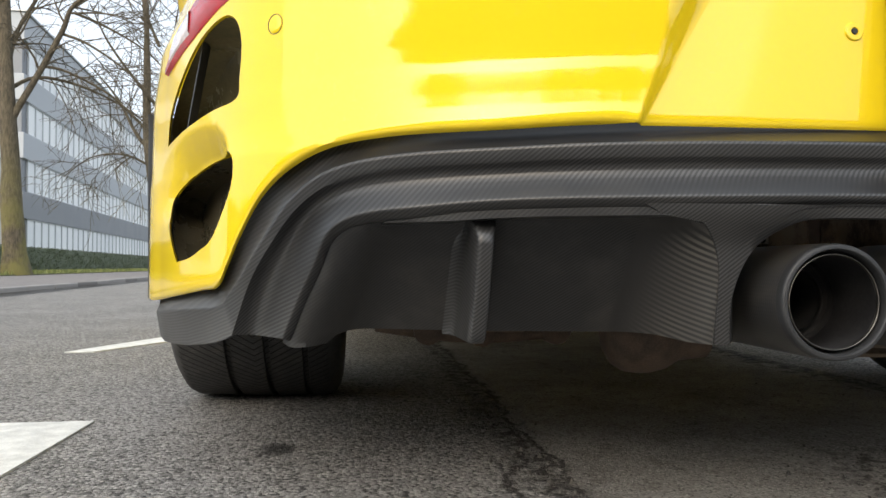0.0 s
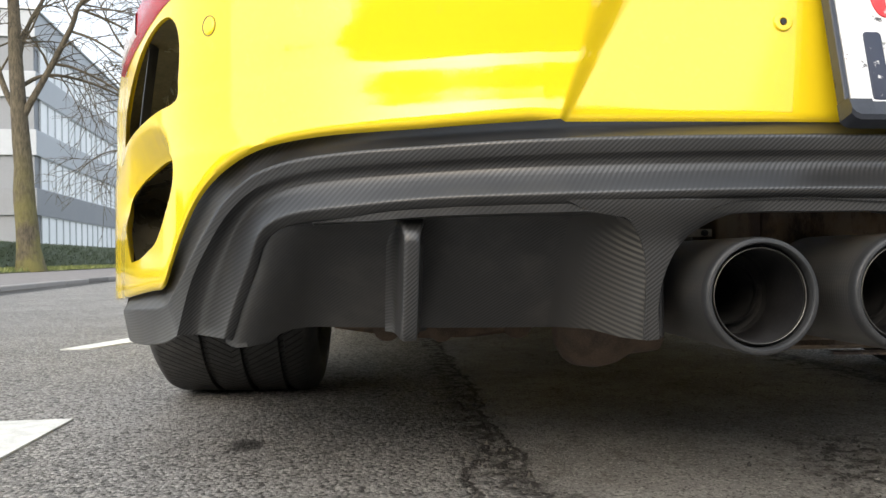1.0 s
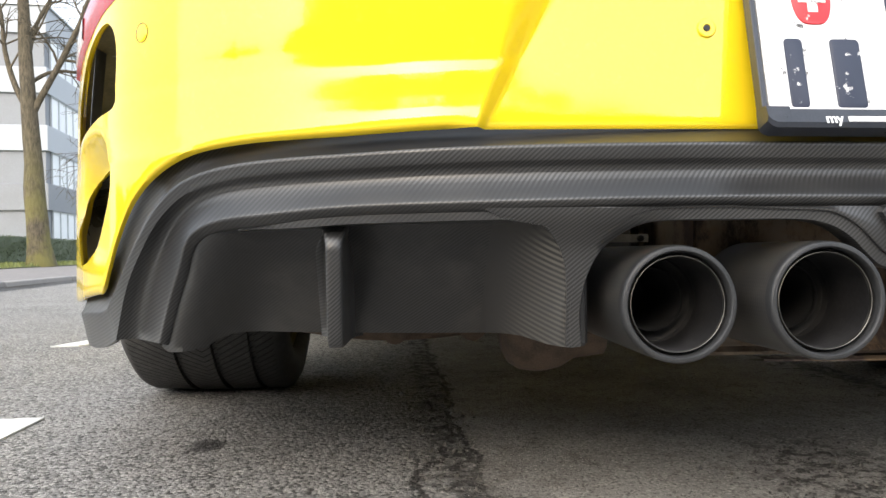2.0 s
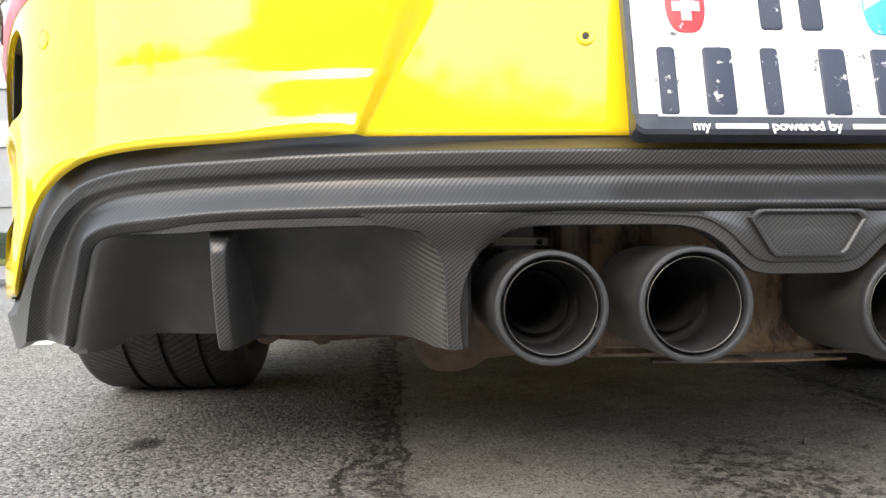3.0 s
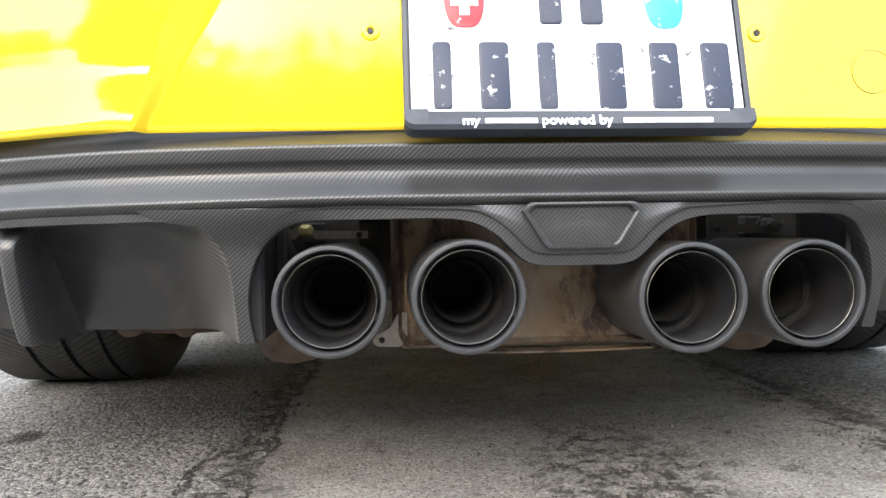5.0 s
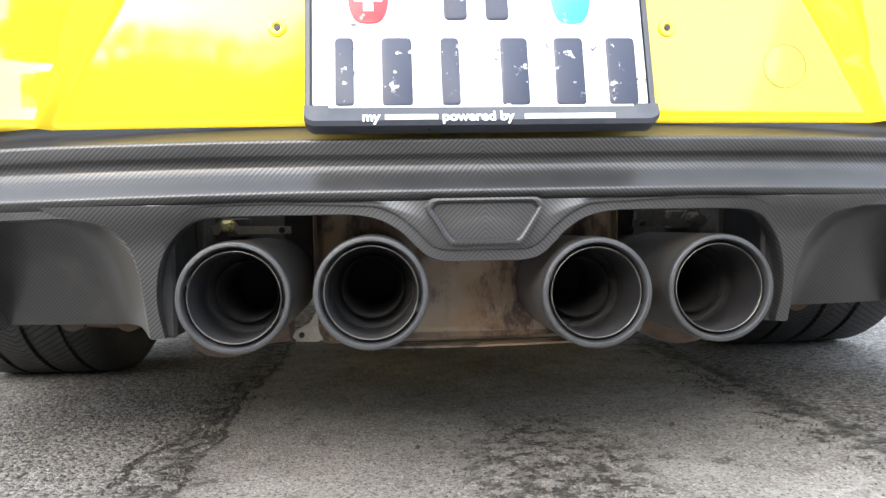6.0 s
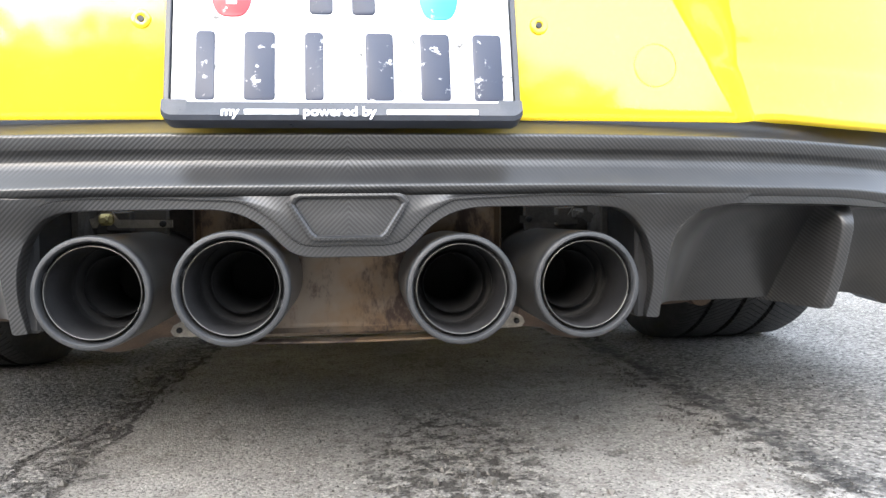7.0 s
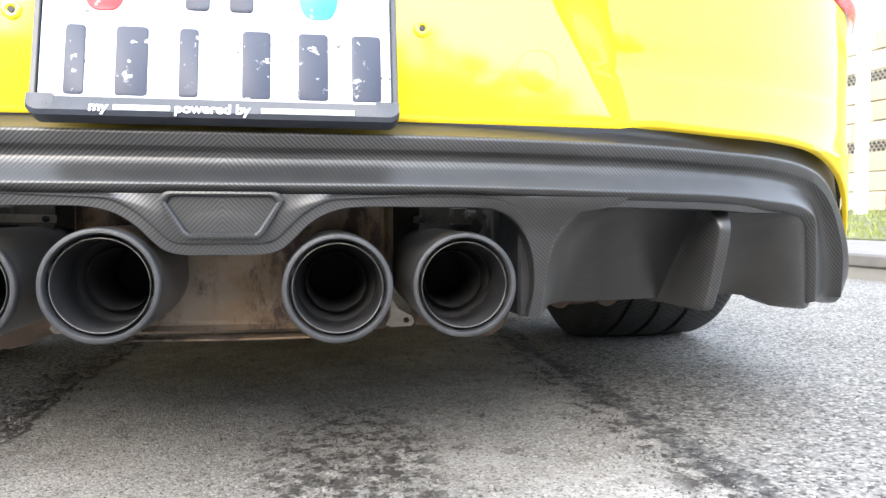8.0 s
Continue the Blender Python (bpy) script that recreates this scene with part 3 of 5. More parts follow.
for side in (1, -1):
    rows = [[] for j in range(9)]
    for i, (a, b) in enumerate(zip(inner, outer)):
        a, b = Vector(a), Vector(b)
        d = (Vector(inner[min(i + 1, len(inner) - 1)]) - Vector(inner[max(i - 1, 0)])).normalized()
        if i == 0:
            d = Vector((1, 0))
        wide = min(1.0, (b - a).length * 0.75 / 0.0105)
        out = Vector((-d.y, d.x)) * wide
        step = a + out * 0.0105
        # the flange along the opening lies a step lower than the face
        high = 1 - smooth01(a.x, .215, .265)
        line_pts = [(a, 0.0), (a + out * 0.0096, 0.0), (a + out * 0.0098, -0.0026 * high)] + [(step.lerp(b, t / 5), -0.0030 * high * (1 - smooth01(t / 5, 0.4, 1))) for t in range(6)]
        for row, (p, dy) in zip(rows, line_pts):
            row.append((side * p.x, face_y(p.x, p.y) + dy, p.y))
    loft(bm, rows)
bmesh.ops.remove_doubles(bm, verts=bm.verts[:], dist=0.00008)
bmesh.ops.recalc_face_normals(bm, faces=bm.faces[:])
# thickness
back = bmesh.ops.extrude_face_region(bm, geom=bm.faces[:])
for v in [g for g in back["geom"] if isinstance(g, bmesh.types.BMVert)]:
    v.co.y += 0.022
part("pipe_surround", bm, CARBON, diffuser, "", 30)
# the rolled edge along the openings
bm = bmesh.new()
rim_rows = [[], [], [], [], []]
n = len(opening)
for i, (x, z) in enumerate(opening):
    a, b = Vector(opening[max(0, i - 1)]), Vector(opening[min(n - 1, i + 1)])
    d = (b - a).normalized()
    out = Vector((-d.y, d.x))
    for r, (o, y) in enumerate(((-0.001, 0.010), (-0.001, 0.0004), (-0.0004, -0.0004), (0.0080, -0.0004), (0.0088, 0.003))):
        px, pz = x + out.x * o, z + out.y * o
        rim_rows[r].append((px, face_y(px, pz) + y, pz))
loft(bm, rim_rows)
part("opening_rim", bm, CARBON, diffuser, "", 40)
# the badge recess in the notch
bm = bmesh.new()
TRAP = [(-.0485, .320), (-.0455, .3245), (-.041, .326), (.041, .326), (.0455, .3245), (.0485, .320), (.032, .2955), (.028, .2925), (-.028, .2925), (-.032, .2955)]
trap_rows = []
for grow, dy in ((1.13, 0.002), (1.12, -0.0045), (1.05, -0.005), (1.0, -0.0035), (0.97, 0.0005), (0.94, 0.0005)):
    trap_rows.append([(x * grow * .965, face_y(0, 0.31) - .0024 + dy, .310 + (z - .310) * (grow * 1.0 + (grow - 1) * 0.6)) for x, z in TRAP])
vs = loft(bm, trap_rows, True)
bm.faces.new(vs[-1])
part("badge_recess", bm, CARBON, diffuser, "trapezoid recess with a bright edge", 25)

# -- diffuser: hollows and fins --
def hollow(bm):
    xs = [.300, .304, .309, .311, .314, .318, .323, .329, .336, .344, .353, .362, .3715, .381, .395, .41, .44, .48, .52, .56, .59, .61, .622, .634, .645, .655, .665, .675, .685, .692, .699]
    rows = []
    for j in range(15):
        r = []
        for x in xs:
            zt = float(np.interp(x, [p.x for p in L_P], [p.z for p in L_P])) + (0.004 if x > .6 else 0.0)
            zb = float(np.interp(x, [.30, .318, .335, .62, .642, .655, .690, .705], [.205, .205, .209, .205, .203, .192, .189, .197]))
            zt = max(zt + 0.001, zb + 0.002)
            z = zb + (zt - zb) * j / 14
            xx = max(x, edge_x(z) - 0.003)
            r.append((xx, panel_y(xx, z) + (0.0015 if xx < edge_x(z) else 0.0), z))
        rows.append(r)
    loft(bm, rows)
    low = rows[0]
    loft(bm, [low, [(x, y + 0.05, z + 0.004) for x, y, z in low]])


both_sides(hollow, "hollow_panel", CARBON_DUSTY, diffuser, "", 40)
for ob in [o for o in diffuser.children if o.name.startswith("hollow_panel")]:
    ob.data.materials.append(CARBON_DRAWN)
    for f in ob.data.polygons:
        if abs(f.center.x) < 0.372:
            f.material_index = 1


def fin(bm):
    """An upright blade with a hollow-flared root, its front edge almost plumb."""
    rows = []
    for z, front, half in ((.3225, .036, .0125), (.3130, .029, .0112), (.3060, .0215, .0088), (.2990, .0172, .0074), (.2910, .0165, .0070), (.2740, .0215, .0069), (.2540, .0280, .0068), (.2300, .0375, .0067), (.2130, .0460, .0067), (.2060, .0500, .0064), (.2025, .0560, .0058)):
        x = .5115 + (.30 - z) * .013
        back = max(panel_y(x, max(z, .206)) + .006, front + .02)
        deep = back - front
        sec = []
        for wide, k in ((.022, 1.0), (.015, .90), (.0112, .72), (.0098, .48), (.0082, .22)):
            sec.append((max(half + .0008, wide * (.35 + .65 * smooth01(z, .325, .29))), front + deep * k))
        sec += [(half, front + .0022), (half - .0012, front + .0006), (half * .4, front)]
        rows.append([(x - w, y, z) for w, y in sec] + [(x + w, y, z) for w, y in reversed(sec)])
    vs = loft(bm, rows)
    bm.faces.new(vs[-1])


def ledge(bm):
    """The flat strip that runs on under the lower lip, above the hollow."""
    run = [p for p in L_P if .35 < p.x < .605]
    rows = [[], [], [], []]
    for p in run:
        k = 1 - smooth01(p.x, .53, .60)
        h = .0015 + .0035 * k
        for r, (dz, y) in enumerate(((.0045, -.002 - .0075 * k), (.001, -.003 - .0068 * k), (-h, -.003 - .006 * k), (-h - .001, .016))):
            rows[r].append((p.x, rear(p.x) + y, p.z + dz))
    loft(bm, rows)


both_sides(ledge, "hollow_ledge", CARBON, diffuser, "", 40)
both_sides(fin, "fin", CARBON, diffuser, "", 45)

# -- bumper skin --
EX, EZ = [p.x for p in EDGE_CURVE], [p.z for p in EDGE_CURVE]


def recess_x(z):
    return float(np.interp(z, [.39, .405, .45, .51, .60, .75], [.389, .3860, .372, .361, .348, .33]))


def skin(x, z):
    """Shift of the skin along the plan's outward normal (positive: outwards), and how far into the plate recess it lies."""
    ax = abs(x)
    over = 1 - smooth01(ax, 0.60, 0.74)
    lean = 0.004 - 0.35 * max(0, z - 0.58 - 0.05 * over) + (0.055 * over - 0.02) * max(0, z - 0.47)
    fade = 1 - 0.75 * smooth01(ax, 0.66, 0.80)
    band = np.interp(z, [.385, .395, .403, .412, .425, .440, .447, .4515, .4555, .460, .466, .476, .49], [.0085, .0050, .0028, .0014, .0006, .0001, -.0002, -.0011, -.0012, -.0011, -.0009, -.0006, -.0003])
    out = lean + fade * band
    k = 1 - smooth01(ax, recess_x(z) - np.interp(z, [.40, .46, .52, .7], [.010, .025, .050, .062]), recess_x(z))
    return float(out), k


def scoop(x, z):
    """How far forward the skin is drawn in between the blade's crest and the lower vent."""
    ax = abs(x)
    crest = float(np.interp(ax, [.755, .763, .775, .793, .82, .85, .88, .915, .945], [.395, .411, .423, .4295, .4315, .4275, .415, .392, .366]))
    foot = float(np.interp(ax, [.755, .78, .81, .84, .87, .95], [.386, .397, .393, .382, .362, .348]))
    deep = 0.058 * smooth01(ax, .752, .775) * (1 - smooth01(ax, .815, .915))
    if z > foot:
        return deep * min(1.0, max(0.0, (crest - z) / max(.004, crest - foot)))
    return deep * smooth01(z, foot - .050, foot - .004)


def skin_point(p, nrm, z, side):
    # columns follow the slanting edge of the plate recess
    w = smooth01(p.x, 0.20, 0.352) * (1 - smooth01(p.x, 0.369, 0.52))
    x = p.x + (recess_x(z) - 0.368) * w
    p = Vector((x, rear(x), 0)) if w > 0 else p
    out, k = skin(p.x, z)
    if side < 0:
        out += 0.009 * smooth01(p.x, .885, .945) * smooth01(z, .60, .50)
    q = Vector((p.x, p.y, 0)) + nrm * out
    y = q.y * (1 - k) + (0.000 + 0.06 * (z - 0.49)) * k
    return Vector((side * q.x, y + scoop(p.x, z), z))


normals = []
for i, p in enumerate(PLAN):
    d = (PLAN[min(i + 1, len(PLAN) - 1)] - PLAN[max(i - 1, 0)]).normalized()
    normals.append(Vector((d.y, -d.x, 0)) if i else Vector((0, -1, 0)))
TOP_Z = 0.70
dense = []
for i in range(len(PLAN) - 1):
    for t in [j / 14 for j in range(14)] if 0.30 < PLAN[i].x < 0.40 else [j / 6 for j in range(6)] if 0.62 < PLAN[i].x < 0.80 else (0, 0.5):
        dense.append((PLAN[i].lerp(PLAN[i + 1], t), normals[i].lerp(normals[i + 1], t).normalized()))
dense.append((PLAN[-1], normals[-1]))
cols = [(p, nrm, -1) for p, nrm in reversed(dense[1:])] + [(p, nrm, 1) for p, nrm in dense]
steps = [0.0, 0.0015, 0.004, 0.008] + [0.008 + 0.992 * i / 96 for i in range(1, 97)]
rows = []
for j, s in enumerate(steps):
    r = []
    for p, nrm, side in cols:
        z0 = float(np.interp(p.x, EX, EZ))
        z = z0 + s if j < 4 else z0 + 0.008 + (TOP_Z - z0 - 0.008) * (j - 3) / 96
        q = skin_point(p, nrm, z, side)
        if j < 4:
            q.y += (0.010, 0.0055, 0.0018, 0.0003)[j] * (0.3 + 0.7 * smooth01(p.x, 0.36, 0.40))
        r.append(q)
    rows.append(r)
bm = bmesh.new()
loft(bm, rows)
bumper = part("bumper", bm, YELLOW, car, "glossy bright yellow rear bumper skin", None)

VENT_UP = [(.880, .430), (.876, .464), (.859, .491), (.831, .519), (.810, .533), (.786, .541), (.767, .541), (.756, .533), (.749, .519), (.746, .498), (.748, .468), (.752, .446), (.785, .4425), (.825, .438)]
VENT_LOW = [(.848, .276), (.862, .300), (.872, .331), (.873, .358), (.845, .381), (.810, .393), (.780, .397), (.763, .394), (.754, .382), (.755, .357), (.767, .328), (.784, .300), (.802, .2890), (.823, .2800)]


def cut(ob, cutters, thick=0.0):
    """Cuts the shapes out of ob for good."""
    if thick:
        s = ob.modifiers.new("thick", "SOLIDIFY")
        s.thickness, s.offset = thick, -1
    for c in cutters:
        b = ob.modifiers.new("cut", "BOOLEAN")
        b.operation, b.solver, b.object = "DIFFERENCE", "EXACT", c
    dg = bpy.context.evaluated_depsgraph_get()
    me = bpy.data.meshes.new_from_object(ob.evaluated_get(dg))
    ob.modifiers.clear()
    ob.data = me
    for c in cutters:
        bpy.data.objects.remove(c)


cutters = []
for outline in (VENT_UP, VENT_LOW):
    for side in (1, -1):
        soft = [(side * p.x, p.z) for p in curve_through([(x, 0, z) for x, z in outline + outline[:1]], 4)][:-1]
        bm = bmesh.new()
        prism(bm, soft, 0.06, 0.75)
        cutters.append(part("cutter", bm, YELLOW))
bpy.context.view_layer.update()
for c in cutters:
    c.matrix_world = car.matrix_world
bpy.context.view_layer.update()
cut(bumper, cutters, 0.004)
bumper.data.polygons.foreach_set("use_smooth", [True] * len(bumper.data.polygons))
bumper.data.set_sharp_from_angle(angle=radians(50))

# dark ducts behind the vents; the upper one's lighter brown is a painted reflection
for outline in (VENT_UP, VENT_LOW):
    def duct(bm, outline=outline):
        soft = [(p.x, p.z) for p in curve_through([(x, 0, z) for x, z in outline + outline[:1]], 4)][:-1]
        cx, cz = sum(p[0] for p in soft) / len(soft), sum(p[1] for p in soft) / len(soft)
        rows = []
        for grow, dx, dy in ((1.05, 0.0, 0.001), (1.07, -.004, .015), (1.04, -.012, .032), (.97, -.025, .05)):
            rows.append([(cx + (x - cx) * grow + dx, rear(cx + (x - cx) * grow) + .008 + dy + scoop(x, z), cz + (z - cz) * grow) for x, z in soft])
        vs = loft(bm, rows, True)
        bm.faces.new(vs[-1])

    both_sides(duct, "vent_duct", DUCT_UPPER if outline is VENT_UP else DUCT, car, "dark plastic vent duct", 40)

def vane(bm):
    rows = []
    for i in range(9):
        z = .440 + .095 * i / 8
        x = .838 - .030 * i / 8
        rows.append([(x + .004, rear(x) + .030, z), (x + .002, rear(x) + .012, z), (x, rear(x) + .009, z), (x - .002, rear(x) + .012, z), (x - .004, rear(x) + .030, z)])
    loft(bm, rows)


both_sides(vane, "vent_vane", TIP, car, "slim upright vane in the vent", 50)

# black trim at the wheel arch
def arch_trim(bm):
    rows = []
    for z in np.linspace(.215, .53, 20):
        y = .690 + .012 * smooth01(z, .45, .22) - .06 * smooth01(z, .50, .66)
        rows.append([(.966, y - .006, z), (.984, y - .004, z), (.991, y + .006, z), (.986, y + .022, z), (.940, y + .026, z)])
    loft(bm, rows)


both_sides(arch_trim, "arch_trim", BLACK, car, "", 50)

# lights at the corners, following the skin
def lens(bm, x0, x1, shift, grow=0.0):
    rows = [[], [], [], [], [], []]
    for i in range(29):
        x = x0 + (x1 - x0) * i / 28
        lo = float(np.interp(x, [.58, .62, .66, .69, .72, .77, .825, .86, .885, .905], [.606, .590, .576, .568, .563, .555, .539, .532, .528, .530])) + grow
        hi = float(np.interp(x, [.58, .60, .75, .797, .82, .853, .879, .905], [.615, .655, .640, .602, .586, .572, .540, .531])) - grow
        j = int(np.searchsorted(PX, x))
        t = (x - PX[j - 1]) / (PX[j] - PX[j - 1])
        p, nrm = PLAN[j - 1].lerp(PLAN[j], t), normals[j - 1].lerp(normals[j], t).normalized()
        for r in range(6):
            z = lo + (hi - lo) * r / 5
            out, k = skin(x, z)
            bulge = shift * (1.0 if 0 < r < 5 else 0.1)
            q = p + nrm * (out + bulge)
            rows[r].append((q.x, q.y, z))
    loft(bm, rows)


for side in (1, -1):
    bm = bmesh.new()
    lens(bm, .58, .882, 0.005)
    if side < 0:
        mirrored(bm)
    light = part("tail_light", bm, RED_LENS, car, "red tail light with a pale outer segment", 40)
    bm = bmesh.new()
    lens(bm, .822, .866, 0.0065, 0.003)
    if side < 0:
        mirrored(bm)
    part("pale_segment", bm, CLEAR_LENS, light, "", 40)

# parking sensors, the towing cap and plate screws
def on_skin(x, z, lift=0.0):
    j = int(np.searchsorted(PX, abs(x)))
    t = (abs(x) - PX[j - 1]) / (PX[j] - PX[j - 1])
    p, nrm = PLAN[j - 1].lerp(PLAN[j], t), normals[j - 1].lerp(normals[j], t).normalized()
    q = skin_point(p, nrm, z, 1 if x > 0 else -1)
    if x < 0:
        nrm = Vector((-nrm.x, nrm.y, 0))
    k = skin(x, z)[1]
    nrm = nrm.lerp(Vector((0, -1, 0.06)), k).normalized()
    return q + nrm * lift, nrm


def disc_on(name, x, z, profile, material, parent, label="", lift=0.0, seg=32):
    q, nrm = on_skin(x, z, lift)
    bm = bmesh.new()
    vs = lathe(bm, profile, seg)
    bm.faces.new(vs[-1])
    ob = part(name, bm, material, parent, label, 30)
    turn = Vector((0, -1, 0)).rotation_difference(nrm)
    ob.matrix_local = Matrix.Translation(q) @ turn.to_matrix().to_4x4()
    return ob


for x in (-.705, .705, -.43, .43):
    if abs(x) > .5:
        disc_on("parking_sensor", x, .5115, [(.0104, 0.004), (.0104, -.0002), (.0101, -.0002), (.0099, 0.0022), (.0092, 0.0022), (.0089, -.0005), (.0075, -.0009), (.003, -.0010)], YELLOW, car)
        disc_on("sensor_gap", x, .5115, [(.0102, .001), (.0102, -.0005), (.0097, -.0005), (.0097, .002)], BLACK, car)
disc_on("towing_cap", .2925, .451, [(.0215, .003), (.0215, -.0001), (.0212, -.0001), (.0210, .0012), (.0204, .0012), (.0201, -.0003), (.004, -.0006)], YELLOW, car)
disc_on("cap_gap", .2925, .451, [(.0213, .001), (.0213, -.0005), (.0207, -.0005), (.0207, .002)], BLACK, car)
for x in (-.181, .181):
    ring_ob = disc_on("plate_screw", x, .4875, [(.0088, .002), (.0086, -.0008), (.0078, -.0018), (.0062, -.0020), (.0036, -.0018), (.0033, -.0005), (.0030, .004)], YELLOW, car)
    # a black dot, proud of the ring, stands in for the dark hole
    bm = bmesh.new()
    vs = lathe(bm, [(.0029, 0.0008), (.0026, -0.0021), (.0010, -.0022)], 16)
    bm.faces.new(vs[-1])
    part("hole_dot", bm, BLACK, ring_ob, "", 30)

# -- number plate and its holder --
plate_m = pose(0, -0.0445, 0.4045, -12.5, 0, 0) @ Matrix.Diagonal((0.98, 1, 1, 1))      # origin: middle of the plate's lower edge


def rounded(w, h, r, z0=0.0, seg=5):
    out = []
    for cx, cz, a0 in ((w / 2 - r, z0 + h - r, 0), (-w / 2 + r, z0 + h - r, 90), (-w / 2 + r, z0 + r, 180), (w / 2 - r, z0 + r, 270)):
        for i in range(seg + 1):
            a = radians(a0 + 90 * i / seg)
            out.append((cx + r * math.cos(a), cz + r * math.sin(a)))
    return out


bm = bmesh.new()
rows = [[(x, 0.004, z) for x, z in rounded(.300, .160, .008)], [(x, 0.0, z) for x, z in rounded(.300, .160, .008)], [(x, -0.0016, z) for x, z in rounded(.296, .156, .007, .002)],
        [(x, -0.0016, z) for x, z in rounded(.292, .152, .006, .004)], [(x, -0.0004, z) for x, z in rounded(.289, .149, .005, .0055)]]
vs = loft(bm, rows, True)
bm.faces.new(vs[-1])
bm.faces.new(vs[0])
plate = part("number_plate", bm, PLATE, car, "scuffed white number plate with dark characters", 30)
plate.matrix_local = plate_m


def on_plate(name, bm, material, label=""):
    ob = part(name, bm, material, plate, label, 35)
    return ob


def raised(outline, y0=-0.0002, y1=-0.0016):
    bm = bmesh.new()
    a, b, c = [], [], []
    cx, cz = sum(p[0] for p in outline) / len(outline), sum(p[1] for p in outline) / len(outline)
    for x, z in outline:
        a.append((x, y0, z))
        b.append((x + (cx - x) * 0.02, y1 + 0.0004, z + (cz - z) * 0.02))
        c.append((cx + (x - cx) * 0.94, y1, cz + (z - cz) * 0.94))
    vs = loft(bm, [a, b, c], True)
    bm.faces.new(vs[-1])
    return bm


for u, wide in ((-.122, .0165), (-.0755, .027), (-.028, .0165), (.030, .025), (.080, .027), (.128, .027)):
    on_plate("character_bar", raised([(u + x, .004 + z) for x, z in rounded(wide, .064, .004)]), INK)
for u in (-.0215, .0165):
    on_plate("character_bar", raised([(u + x, .0845 + z) for x, z in rounded(.021, .050, .004)]), INK)


def shield(w, h):
    pts = [(-w / 2, h), (w / 2, h)]
    for i in range(1, 12):
        t = i / 12
        pts.append((w / 2 * math.cos(t * math.pi / 2) ** 0.6 if t < 1 else 0, h * 0.62 * (1 - math.sin(t * math.pi / 2))))
    right = [p for p in pts[1:]] + [(0, 0)]
    return right + [(-x, z) for x, z in reversed(right[:-1])]


on_plate("red_shield", raised([(-.100 + x, .081 + z) for x, z in shield(.037, .046)]), RED_INK, "red shield emblem")
bm = bmesh.new()
for x0, x1, z0, z1 in ((-.1045, -.0955, .0925, .120), (-.1125, -.1047, .1015, .1105), (-.0953, -.0875, .1015, .1105)):
    box(bm, x0, x1, -0.0022, -0.0012, z0, z1)
on_plate("pale_mark", bm, PLATE)
on_plate("blue_shield", raised([(.085 + x, .081 + z) for x, z in shield(.037, .046)]), BLUE_INK, "pale blue shield emblem")
bm = raised([(.0675, .105), (.0675, .126), (.1025, .126)], -0.001, -0.0023)
on_plate("pale_mark", bm, PLATE)

# holder: a lipped tray with a lettered bar below the plate
bm = bmesh.new()
for x0, x1, z0, z1 in ((-.1565, -.1515, .004, .166), (.1515, .1565, .004, .166), (-.1565, .1565, .1615, .166)):
    box(bm, x0, x1, -0.0015, 0.010, z0, z1, 0.0008)
box(bm, -.155, .155, 0.0045, 0.010, -.004, .1655, 0.001)
holder = part("plate_holder", bm, HOLDER, plate, "black plastic plate holder", 30)
bm = bmesh.new()
bar_rows = []
for x, cut_in in ((-.1565, .0055), (-.1535, .0020), (-.1490, 0.0), (-.136, 0.0), (-.1355, 0.0), (.1355, 0.0), (.136, 0.0), (.1490, 0.0), (.1535, .0020), (.1565, .0055)):
    top = .0045 if abs(x) > .1358 else .0022
    bar_rows.append([(x, .006, top), (x, -.0035, top), (x, -.0065, top - .0012), (x, -.0085, -.0112 + cut_in), (x, -.0065, -.0152 + cut_in), (x, .010, -.0165 + cut_in), (x, .010, top)])
vs = loft(bm, bar_rows, True)
bm.faces.new(vs[0])
bm.faces.new(vs[-1])
part("holder_bar", bm, HOLDER, plate, "", 30)


def lettering(body, size, x, z, material, parent, y):
    cu = bpy.data.curves.new("lettering", "FONT")
    cu.body, cu.size, cu.extrude, cu.offset = body, size, 0.0002, 0.00030
    ob = new("lettering", cu)
    bpy.context.view_layer.update()
    me = bpy.data.meshes.new_from_object(ob.evaluated_get(bpy.context.evaluated_depsgraph_get()))
    bpy.data.objects.remove(ob)
    me.materials.append(material)
    xs = [v.co.x for v in me.vertices]
    lo, hi = min(xs), max(xs)
    ob = new("lettering", me)
    ob.parent = parent
    ob.matrix_local = Matrix.Translation((x - lo, y, z)) @ pose(0, 0, 0, 78, 0, 0)
    return hi - lo


lettering("my", .0128, -.1064, -.0119, WHITE_PRINT, plate, -.0089)
lettering("powered by", .0130, -.0370, -.0119, WHITE_PRINT, plate, -.0089)
for x0, x1 in ((-.087, -.041), (.0351, .116)):
    bm = bmesh.new()
    box(bm, x0, x1, -.0092, -.0066, -.0108, -.0062, 0.0003)
    part("word_bar", bm, WHITE_PRINT, plate, "")

